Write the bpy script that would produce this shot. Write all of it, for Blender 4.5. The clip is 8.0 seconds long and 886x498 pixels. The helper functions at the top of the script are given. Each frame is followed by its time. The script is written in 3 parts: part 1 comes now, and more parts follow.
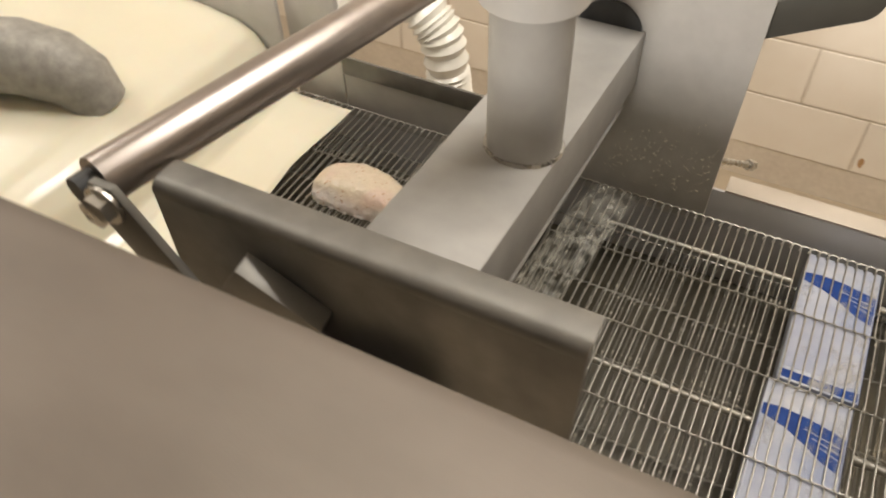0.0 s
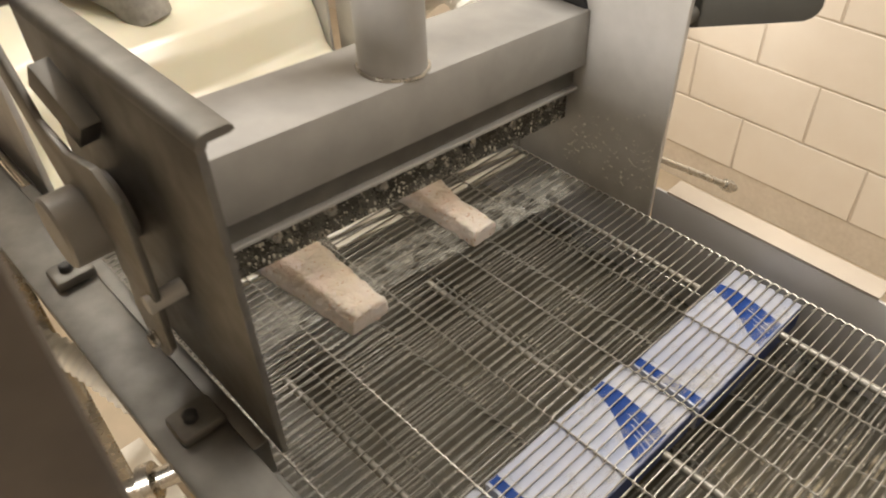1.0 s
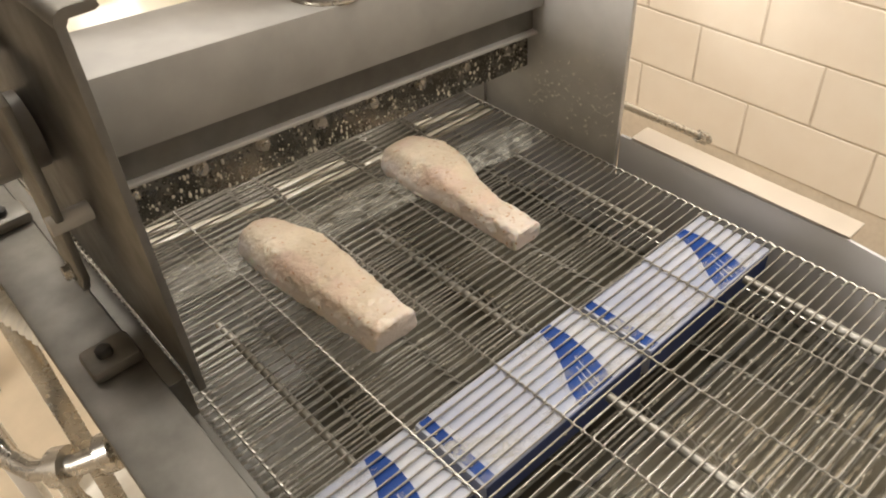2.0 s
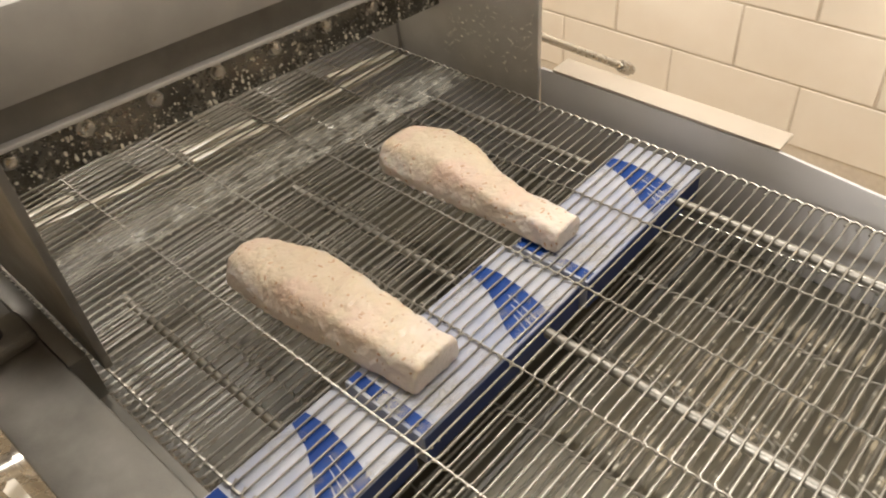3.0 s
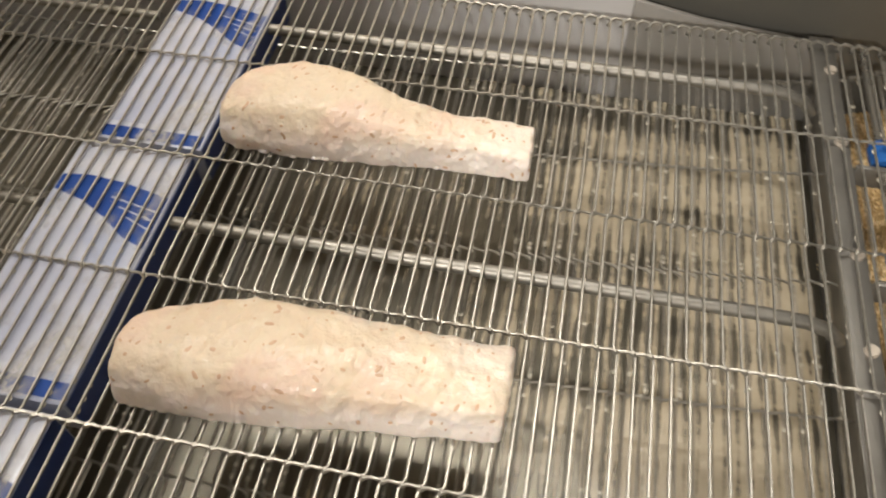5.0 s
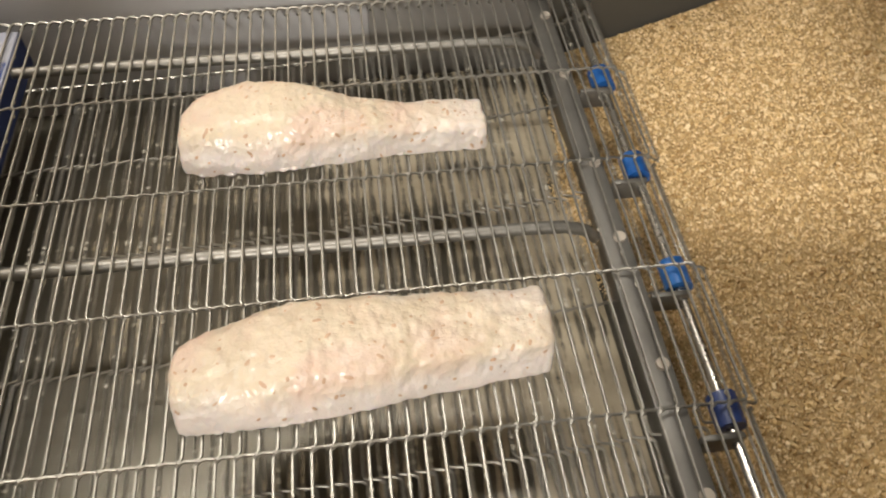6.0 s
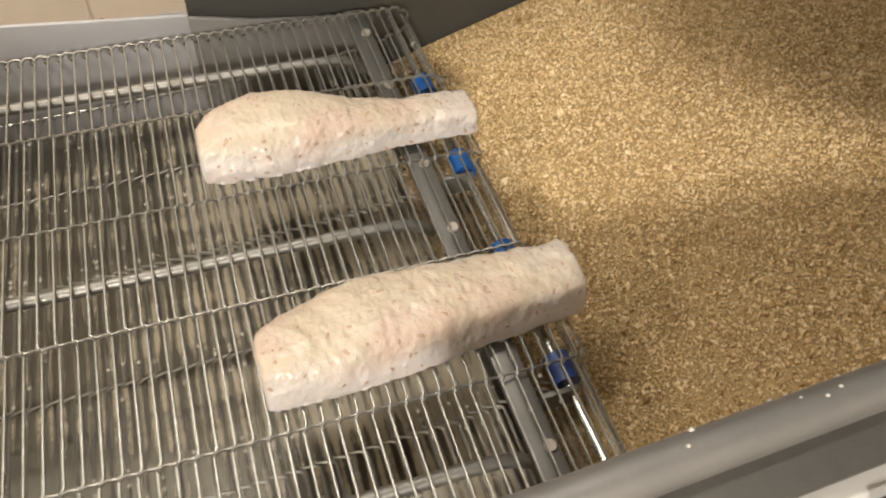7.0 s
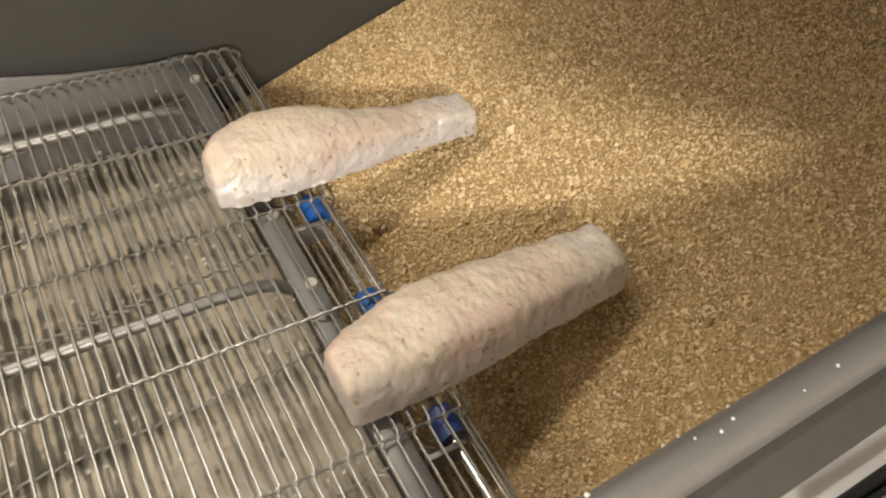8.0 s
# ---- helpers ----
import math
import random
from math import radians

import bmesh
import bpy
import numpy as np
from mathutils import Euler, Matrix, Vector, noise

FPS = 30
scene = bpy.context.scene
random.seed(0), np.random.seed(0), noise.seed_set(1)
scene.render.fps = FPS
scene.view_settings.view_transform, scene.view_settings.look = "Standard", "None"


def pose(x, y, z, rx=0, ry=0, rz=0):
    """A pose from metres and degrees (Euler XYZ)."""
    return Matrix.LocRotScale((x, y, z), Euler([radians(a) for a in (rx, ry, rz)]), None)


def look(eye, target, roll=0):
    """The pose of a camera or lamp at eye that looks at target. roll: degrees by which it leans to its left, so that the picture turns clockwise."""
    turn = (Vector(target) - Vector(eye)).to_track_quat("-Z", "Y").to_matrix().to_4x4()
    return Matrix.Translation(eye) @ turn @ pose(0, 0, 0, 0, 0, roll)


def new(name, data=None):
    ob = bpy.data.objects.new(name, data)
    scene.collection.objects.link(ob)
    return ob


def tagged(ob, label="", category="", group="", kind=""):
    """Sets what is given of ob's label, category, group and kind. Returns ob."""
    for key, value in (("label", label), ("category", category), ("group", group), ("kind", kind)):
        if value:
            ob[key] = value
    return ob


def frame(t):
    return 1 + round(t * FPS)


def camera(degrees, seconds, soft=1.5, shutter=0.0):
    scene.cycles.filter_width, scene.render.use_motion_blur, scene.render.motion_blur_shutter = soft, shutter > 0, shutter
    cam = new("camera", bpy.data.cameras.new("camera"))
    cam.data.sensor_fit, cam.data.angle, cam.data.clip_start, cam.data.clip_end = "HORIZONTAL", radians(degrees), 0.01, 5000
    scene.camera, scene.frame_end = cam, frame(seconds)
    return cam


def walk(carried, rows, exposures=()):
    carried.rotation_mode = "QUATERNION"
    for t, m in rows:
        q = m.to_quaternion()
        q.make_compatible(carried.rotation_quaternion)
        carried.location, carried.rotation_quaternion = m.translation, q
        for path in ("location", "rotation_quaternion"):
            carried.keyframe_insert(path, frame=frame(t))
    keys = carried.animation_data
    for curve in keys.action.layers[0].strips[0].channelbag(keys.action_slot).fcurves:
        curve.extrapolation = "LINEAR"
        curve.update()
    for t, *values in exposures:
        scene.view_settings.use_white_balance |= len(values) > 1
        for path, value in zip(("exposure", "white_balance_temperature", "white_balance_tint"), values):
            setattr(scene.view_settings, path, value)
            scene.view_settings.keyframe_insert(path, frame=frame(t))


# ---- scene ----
cam = camera(59.0, 8.0, soft=1.9, shutter=0.3)
PATH = [
    (0, (0.233, -0.306, 0.845), (-0.424, 0.886, -0.62), -2.0),
    (0.2, (0.346, -0.321, 0.843), (-0.453, 0.831, -0.581), -2.5),
    (0.3, (0.395, -0.324, 0.828), (-0.463, 0.822, -0.567), -2.3),
    (0.5, (0.476, -0.309, 0.811), (-0.477, 0.796, -0.56), -1.8),
    (0.6, (0.512, -0.295, 0.802), (-0.475, 0.783, -0.561), -1.6),
    (0.8, (0.583, -0.247, 0.778), (-0.478, 0.779, -0.573), -1.9),
    (1, (0.650, -0.194, 0.746), (-0.473, 0.788, -0.586), -2.9),
    (1.2, (0.695, -0.165, 0.727), (-0.462, 0.797, -0.592), -3.4),
    (1.6, (0.726, -0.144, 0.686), (-0.467, 0.798, -0.616), -4.3),
    (3, (0.736, -0.114, 0.576), (-0.329, 0.908, -0.773), -6.3),
    (3.5, (0.722, -0.083, 0.59), (-0.179, 0.908, -0.896), -6.3),
    (4, (0.702, -0.094, 0.519), (-0.041, 1.015, -0.97), -1.6),
    (4.5, (0.728, -0.04, 0.507), (0.213, 1.02, -1.108), -2.8),
    (5, (0.73, -0.043, 0.492), (0.497, 1.113, -1.123), -0.6),
    (5.2, (0.735, -0.048, 0.496), (0.6, 1.108, -1.13), -0.4),
    (6.5, (0.789, -0.134, 0.504), (1.128, 1.08, -1.049), 3.1),
    (7, (0.795, -0.149, 0.524), (1.276, 1.037, -1.013), 4.8),
    (7.2, (0.79, -0.155, 0.545), (1.333, 1.001, -0.994), 6.0),
    (7.5, (0.807, -0.153, 0.53), (1.43, 1.001, -0.98), 6.4),
    (8, (0.831, -0.11, 0.502), (1.602, 0.992, -0.978), 7.4),
]
walk(cam, [(t, look(eye, target, roll)) for t, eye, target, roll in PATH], [(0, -0.35), (0.5, -0.3), (1, -0.1), (3, 0.08), (5, -0.16), (6.5, -0.4), (8, -0.29)])

# ---- light ----
world = bpy.data.worlds.new("room_air")
world.use_nodes = True
world.node_tree.nodes["Background"].inputs[0].default_value = (1.0, 0.93, 0.84, 1)
world.node_tree.nodes["Background"].inputs[1].default_value = 0.075
scene.world = world


def area_lamp(name, at, target, size, size_y, power, colour):
    data = bpy.data.lights.new(name, "AREA")
    data.shape, data.size, data.size_y, data.energy, data.color = "RECTANGLE", size, size_y, power, colour
    ob = new(name, data)
    ob.matrix_world = look(at, target)
    return ob


WARM = (1.0, 0.945, 0.87)
area_lamp("unseen_lamp", (0.1, -2.4, 1.78), (0.3, 0.6, 0.0), 0.40, 0.3, 118, WARM)
area_lamp("unseen_lamp", (-1.5, 0.3, 1.92), (-0.7, 0.5, 0), 1.4, 0.3, 34, WARM)
# Fill lamp without a known fitting, added to brighten wall and fillets
area_lamp("unseen_lamp", (0.45, 0.8, 1.92), (0.45, 1.6, 0.3), 1.4, 0.3, 66, WARM)


# ---- materials ----
def material(name, colour, rough=0.5, metal=0.0, tint=None, scale=30.0, mix=0.5, bump=0.0, bump_scale=200.0, stretch=(1, 1, 1), coat=0.0, rough_var=0.0, sss=0.0):
    m = bpy.data.materials.new(name)
    m.use_nodes = True
    nt = m.node_tree
    b = nt.nodes["Principled BSDF"]
    b.inputs["Base Color"].default_value = (*colour, 1)
    b.inputs["Roughness"].default_value = rough
    b.inputs["Metallic"].default_value = metal
    b.inputs["Coat Weight"].default_value = coat
    b.inputs["Coat Roughness"].default_value = 0.15
    if sss:
        b.inputs["Subsurface Weight"].default_value = sss
        b.inputs["Subsurface Radius"].default_value = (0.012, 0.007, 0.004)
        b.inputs["Subsurface Scale"].default_value = 0.5
    co = nt.nodes.new("ShaderNodeTexCoord")
    mp = nt.nodes.new("ShaderNodeMapping")
    mp.inputs["Scale"].default_value = stretch
    nt.links.new(co.outputs["Object"], mp.inputs["Vector"])
    if tint is not None:
        n1 = nt.nodes.new("ShaderNodeTexNoise")
        n1.inputs["Scale"].default_value, n1.inputs["Detail"].default_value = scale, 6
        n2 = nt.nodes.new("ShaderNodeTexNoise")
        n2.inputs["Scale"].default_value, n2.inputs["Detail"].default_value = scale * 0.13, 3
        add = nt.nodes.new("ShaderNodeMath")
        add.operation = "MULTIPLY_ADD"
        add.inputs[1].default_value = 0.5
        half = nt.nodes.new("ShaderNodeMath")
        half.operation = "MULTIPLY"
        half.inputs[1].default_value = 0.5
        ramp = nt.nodes.new("ShaderNodeMapRange")
        ramp.inputs[1].default_value, ramp.inputs[2].default_value = 0.35, 0.65
        ramp.inputs[4].default_value = mix
        mixer = nt.nodes.new("ShaderNodeMix")
        mixer.data_type = "RGBA"
        mixer.inputs[6].default_value, mixer.inputs[7].default_value = (*colour, 1), (*tint, 1)
        nt.links.new(mp.outputs[0], n1.inputs["Vector"])
        nt.links.new(co.outputs["Object"], n2.inputs["Vector"])
        nt.links.new(n1.outputs[0], add.inputs[0])
        nt.links.new(n2.outputs[0], half.inputs[0])
        nt.links.new(half.outputs[0], add.inputs[2])
        nt.links.new(add.outputs[0], ramp.inputs[0])
        nt.links.new(ramp.outputs[0], mixer.inputs[0])
        nt.links.new(mixer.outputs[2], b.inputs["Base Color"])
        if rough_var:
            rr = nt.nodes.new("ShaderNodeMapRange")
            rr.inputs[1].default_value, rr.inputs[2].default_value = 0.3, 0.7
            rr.inputs[3].default_value, rr.inputs[4].default_value = rough - rough_var, rough + rough_var
            nt.links.new(add.outputs[0], rr.inputs[0])
            nt.links.new(rr.outputs[0], b.inputs["Roughness"])
    if bump:
        n3 = nt.nodes.new("ShaderNodeTexNoise")
        n3.inputs["Scale"].default_value, n3.inputs["Detail"].default_value = bump_scale, 4
        bp = nt.nodes.new("ShaderNodeBump")
        bp.inputs["Strength"].default_value, bp.inputs["Distance"].default_value = bump, 0.002
        nt.links.new(mp.outputs[0], n3.inputs["Vector"])
        nt.links.new(n3.outputs[0], bp.inputs["Height"])
        nt.links.new(bp.outputs[0], b.inputs["Normal"])
    return m


STEEL = material("bead_blasted_steel", (0.60, 0.585, 0.56), 0.52, 0.45, (0.48, 0.47, 0.45), 26, 0.8, 0.10, 700, rough_var=0.10)
DARK = material("darkened_steel", (0.225, 0.215, 0.195), 0.5, 0.7, (0.145, 0.138, 0.123), 30, 0.9, 0.12, 500, rough_var=0.1)
WIRE = material("belt_wire_steel", (0.365, 0.347, 0.308), 0.38, 0.72, (0.20, 0.19, 0.164), 160, 0.8, 0.1, 900)
BRIGHT = material("polished_steel", (0.52, 0.50, 0.46), 0.27, 0.95, (0.40, 0.38, 0.34), 90, 0.8, 0.05, 400, rough_var=0.08)
ROLLERM = material("dull_polished_tube", (0.40, 0.355, 0.32), 0.33, 0.9, (0.30, 0.265, 0.24), 60, 0.7, 0.04, 300)
WETSTEEL = material("batter_splashed_steel", (0.13, 0.122, 0.105), 0.26, 0.75, (0.27, 0.255, 0.22), 200, 0.6, 0.25, 300, rough_var=0.12)
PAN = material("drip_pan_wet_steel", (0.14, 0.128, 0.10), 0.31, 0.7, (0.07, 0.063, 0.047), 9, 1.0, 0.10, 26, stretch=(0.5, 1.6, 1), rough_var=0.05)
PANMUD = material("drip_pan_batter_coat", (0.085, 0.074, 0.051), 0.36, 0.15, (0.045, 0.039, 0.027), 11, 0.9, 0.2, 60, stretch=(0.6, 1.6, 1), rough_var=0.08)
CREAM = material("cream_batter", (0.74, 0.70, 0.56), 0.3, 0.0, (0.68, 0.63, 0.48), 9, 0.8, 0.08, 30, coat=0.4, sss=0.2)
BLOCKM = material("painted_block", (0.86, 0.79, 0.69), 0.42, 0.0, (0.79, 0.70, 0.585), 9, 0.7, 0.18, 120)
GROUT = material("block_mortar", (0.72, 0.64, 0.53), 0.8, 0.0, (0.60, 0.52, 0.42), 60, 0.8, 0.2, 300)
FLOORM = material("kitchen_floor", (0.52, 0.43, 0.31), 0.5, 0.0, (0.40, 0.33, 0.24), 12, 0.8, 0.15, 90)
CEILM = material("white_ceiling", (0.80, 0.77, 0.72), 0.8, 0.0, (0.72, 0.69, 0.64), 10, 0.6)
WHITE = material("carton_white", (0.50, 0.50, 0.52), 0.35, 0.0, (0.25, 0.29, 0.42), 24, 0.9, 0.2, 110, coat=0.3)
BLUE = material("carton_blue", (0.004, 0.030, 0.17), 0.5, 0.0, (0.010, 0.055, 0.25), 70, 0.8, 0.08, 160)
BLUE.node_tree.nodes["Principled BSDF"].inputs["Specular IOR Level"].default_value = 0.2
BLUEPL = material("blue_plastic", (0.008, 0.075, 0.28), 0.35, 0.0, (0.02, 0.13, 0.36), 120, 0.6, 0.1, 300)
PALEBLUE = material("carton_lavender", (0.28, 0.31, 0.42), 0.35, 0.0, (0.40, 0.41, 0.47), 30, 0.8, 0.15, 120, coat=0.3)
NAVY = material("carton_navy", (0.012, 0.025, 0.11), 0.45, 0.0, (0.02, 0.05, 0.18), 80, 0.6)
WHITEPL = material("white_plastic", (0.78, 0.75, 0.68), 0.4, 0.0, (0.68, 0.64, 0.55), 50, 0.6)
HOSE = material("clear_ribbed_hose", (0.80, 0.78, 0.72), 0.3, 0.0, (0.70, 0.67, 0.58), 40, 0.7, coat=0.3)
STONE = material("batter_crusted_tube", (0.40, 0.38, 0.34), 0.55, 0.2, (0.20, 0.19, 0.17), 60, 0.9, 0.5, 160)
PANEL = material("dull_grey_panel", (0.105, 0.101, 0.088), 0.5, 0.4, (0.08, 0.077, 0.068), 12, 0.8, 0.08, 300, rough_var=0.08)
COVER = material("dull_brushed_cover", (0.165, 0.14, 0.117), 0.50, 0.6, (0.12, 0.10, 0.084), 14, 0.9, 0.05, 500, stretch=(1, 2, 2), rough_var=0.05)
DULL = material("dull_scuffed_steel", (0.40, 0.385, 0.36), 0.6, 0.3, (0.31, 0.30, 0.28), 20, 0.9, 0.10, 600, rough_var=0.08)
TROUGH = material("pale_bluish_steel", (0.54, 0.535, 0.545), 0.42, 0.3, (0.43, 0.425, 0.425), 8, 0.9, 0.08, 400, rough_var=0.08)
# Beige puts the wall's reflection on the ledge into the steel's colour
LEDGE = material("beige_tinted_steel", (0.50, 0.44, 0.37), 0.5, 0.2, (0.42, 0.37, 0.305), 14, 0.8, 0.08, 300)
RIMM = material("scuffed_rim_steel", (0.31, 0.295, 0.275), 0.5, 0.5, (0.23, 0.22, 0.205), 18, 0.9, 0.10, 500, rough_var=0.08)
BLACK = material("black_rubber", (0.02, 0.02, 0.02), 0.5, 0.0, (0.04, 0.04, 0.04), 60, 0.6)
STAIN = material("rust_stain", (0.42, 0.22, 0.08), 0.6, 0.0, (0.60, 0.40, 0.22), 60, 0.9)
FISH = material("battered_fillet", (0.59, 0.50, 0.38), 0.46, 0.0, (0.51, 0.415, 0.30), 70, 0.9, 0.55, 240, coat=0.18, sss=0.2)


def pink_patches(m):
    """Flesh shows pink through thin places in the batter."""
    nt = m.node_tree
    b = nt.nodes["Principled BSDF"]
    old = b.inputs["Base Color"].links[0].from_socket
    co = nt.nodes.new("ShaderNodeTexCoord")
    n = nt.nodes.new("ShaderNodeTexNoise")
    n.inputs["Scale"].default_value, n.inputs["Detail"].default_value = 17, 5
    r = nt.nodes.new("ShaderNodeMapRange")
    r.inputs[1].default_value, r.inputs[2].default_value, r.inputs[4].default_value = 0.52, 0.68, 0.5
    mix = nt.nodes.new("ShaderNodeMix")
    mix.data_type = "RGBA"
    mix.inputs[7].default_value = (0.60, 0.42, 0.36, 1)
    nt.links.new(co.outputs["Object"], n.inputs["Vector"])
    nt.links.new(n.outputs[0], r.inputs[0])
    nt.links.new(r.outputs[0], mix.inputs[0])
    nt.links.new(old, mix.inputs[6])
    # the batter has run off low on the near side and leaves it white
    sep = nt.nodes.new("ShaderNodeSeparateXYZ")
    lean = nt.nodes.new("ShaderNodeMath")
    lean.operation = "MULTIPLY_ADD"
    lean.inputs[1].default_value = 0.030
    low = nt.nodes.new("ShaderNodeMapRange")
    low.inputs[1].default_value, low.inputs[2].default_value = 0.048, 0.032
    low.inputs[3].default_value, low.inputs[4].default_value = 0.0, 0.8
    white = nt.nodes.new("ShaderNodeMix")
    white.data_type = "RGBA"
    white.inputs[7].default_value = (0.68, 0.62, 0.59, 1)
    nt.links.new(co.outputs["Object"], sep.inputs[0])
    nt.links.new(n.outputs[0], lean.inputs[0])
    nt.links.new(sep.outputs[2], lean.inputs[2])
    nt.links.new(lean.outputs[0], low.inputs[0])
    nt.links.new(low.outputs[0], white.inputs[0])
    nt.links.new(mix.outputs[2], white.inputs[6])
    nt.links.new(white.outputs[2], b.inputs["Base Color"])


pink_patches(FISH)
SPOT = material("seasoning_fleck", (0.50, 0.35, 0.24), 0.5, 0.0, (0.40, 0.25, 0.16), 300, 0.8)
DRIP = material("milky_batter_film", (0.76, 0.72, 0.62), 0.2, 0.0, (0.62, 0.58, 0.48), 90, 0.8, 0.4, 150, coat=0.4)


def crumb_material():
    m = bpy.data.materials.new("toasted_crumb")
    m.use_nodes = True
    nt = m.node_tree
    b = nt.nodes["Principled BSDF"]
    geo = nt.nodes.new("ShaderNodeNewGeometry")
    ramp = nt.nodes.new("ShaderNodeValToRGB")
    stops = ((0.0, (0.36, 0.215, 0.08)), (0.2, (0.58, 0.40, 0.175)), (0.6, (0.74, 0.55, 0.29)), (1.0, (0.88, 0.71, 0.44)))
    ramp.color_ramp.elements[0].position, ramp.color_ramp.elements[0].color = stops[0][0], (*stops[0][1], 1)
    ramp.color_ramp.elements[1].position, ramp.color_ramp.elements[1].color = stops[3][0], (*stops[3][1], 1)
    for p, c in stops[1:3]:
        e = ramp.color_ramp.elements.new(p)
        e.color = (*c, 1)
    nt.links.new(geo.outputs["Random Per Island"], ramp.inputs[0])
    nt.links.new(ramp.outputs[0], b.inputs["Base Color"])
    b.inputs["Roughness"].default_value = 0.75
    return m


CRUMB = crumb_material()


def film_material(name, colour, scale, low, high, stretch, most=0.85, lean=0.0, streak=0.0):
    """A thin broken film of milky batter; lean: thicker downstream, streak: painted bands of wire reflection and
    shadow.
    """
    m = material(name, colour, 0.25, 0.0, (colour[0] * 0.75, colour[1] * 0.74, colour[2] * 0.7), 60, 0.8, 0.4, 120, coat=0.3)
    nt = m.node_tree
    b = nt.nodes["Principled BSDF"]
    co = nt.nodes.new("ShaderNodeTexCoord")
    mp = nt.nodes.new("ShaderNodeMapping")
    mp.inputs["Scale"].default_value = stretch
    n = nt.nodes.new("ShaderNodeTexNoise")
    n.inputs["Scale"].default_value, n.inputs["Detail"].default_value, n.inputs["Roughness"].default_value = scale, 8, 0.65
    sep = nt.nodes.new("ShaderNodeSeparateXYZ")
    slope = nt.nodes.new("ShaderNodeMath")
    slope.operation = "MULTIPLY_ADD"
    slope.inputs[1].default_value = lean
    wire_glints = nt.nodes.new("ShaderNodeTexWave")
    wire_glints.bands_direction = "X"
    wire_glints.inputs["Scale"].default_value, wire_glints.inputs["Distortion"].default_value = 0.314 / 0.0105, 2.0
    wire_glints.inputs["Detail"].default_value, wire_glints.inputs["Detail Scale"].default_value = 2.0, 0.6
    glinted = nt.nodes.new("ShaderNodeMath")
    glinted.operation = "MULTIPLY_ADD"
    glinted.inputs[1].default_value = streak
    r = nt.nodes.new("ShaderNodeMapRange")
    r.inputs[1].default_value, r.inputs[2].default_value, r.inputs[4].default_value = low, high, most
    nt.links.new(co.outputs["Object"], mp.inputs["Vector"])
    nt.links.new(co.outputs["Object"], sep.inputs[0])
    nt.links.new(co.outputs["Object"], wire_glints.inputs["Vector"])
    nt.links.new(mp.outputs[0], n.inputs["Vector"])
    nt.links.new(sep.outputs[0], slope.inputs[0])
    nt.links.new(n.outputs[0], slope.inputs[2])
    nt.links.new(wire_glints.outputs["Fac"], glinted.inputs[0])
    nt.links.new(slope.outputs[0], glinted.inputs[2])
    nt.links.new(glinted.outputs[0], r.inputs[0])
    nt.links.new(r.outputs[0], b.inputs["Alpha"])
    return m


MIST = film_material("batter_spray_film", (0.60, 0.58, 0.51), 70, 0.40, 0.68, (1.2, 0.8, 1), 0.6)
SMEAR = film_material("white_batter_smear", (0.60, 0.59, 0.575), 16, 0.54, 0.72, (1.3, 0.9, 1), 0.75)
# Milky film whose streaks paint in the wires' reflections and shadows
MILK = film_material("milky_pan_film", (0.53, 0.458, 0.34), 5.0, 0.86, 1.02, (0.8, 1.9, 1), 0.9, 0.42, 0.16)


# ---- building helpers ----
def mesh_of(name, bm, mat, smooth=True):
    me = bpy.data.meshes.new(name)
    bmesh.ops.recalc_face_normals(bm, faces=bm.faces)
    for f in bm.faces:
        f.smooth = smooth
    bm.to_mesh(me)
    bm.free()
    me.materials.append(mat)
    if smooth:
        me.set_sharp_from_angle(angle=radians(38))
    return me


def part(name, bm, mat, parent=None, label="", smooth=True):
    ob = new(name, mesh_of(name, bm, mat, smooth))
    ob.parent = parent
    if label:
        tagged(ob, label)
    return ob


def thing(name, label, category, at=(0, 0, 0), group="", kind=""):
    ob = new(name)
    ob.location = at
    ob.empty_display_size = 0.05
    return tagged(ob, label, category, group, kind)


def solid(name, bm, mat, label, category="", group="", kind="", smooth=True):
    return tagged(part(name, bm, mat, None, "", smooth), label, category, group, kind)


def block(x0, x1, y0, y1, z0, z1, bevel=0.0, seg=2, bm=None):
    bm = bm or bmesh.new()
    one = bmesh.new()
    bmesh.ops.create_cube(one, size=1, matrix=Matrix.Translation(((x0 + x1) / 2, (y0 + y1) / 2, (z0 + z1) / 2)) @ Matrix.Diagonal((x1 - x0, y1 - y0, z1 - z0, 1)))
    if bevel:
        bmesh.ops.bevel(one, geom=one.edges[:], offset=bevel, segments=seg, affect="EDGES", profile=0.5)
    return merge(bm, one)


def merge(bm, one):
    me = bpy.data.meshes.new("tmp")
    one.to_mesh(me)
    one.free()
    bm.from_mesh(me)
    bpy.data.meshes.remove(me)
    return bm


def prism(outline, axis, a, b, bevel=0.0, bm=None):
    """A plate: an outline in the plane square to the axis, from a to b."""
    bm = bm or bmesh.new()
    one = bmesh.new()
    at = {"x": lambda u, v, w: (w, u, v), "y": lambda u, v, w: (u, w, v), "z": lambda u, v, w: (u, v, w)}[axis]
    low = [one.verts.new(at(u, v, a)) for u, v in outline]
    high = [one.verts.new(at(u, v, b)) for u, v in outline]
    one.faces.new(low)
    one.faces.new(high[::-1])
    for i in range(len(low)):
        j = (i + 1) % len(low)
        one.faces.new((low[i], high[i], high[j], low[j]))
    bmesh.ops.recalc_face_normals(one, faces=one.faces)
    if bevel:
        bmesh.ops.bevel(one, geom=one.edges[:], offset=bevel, segments=2, affect="EDGES", profile=0.5)
    return merge(bm, one)


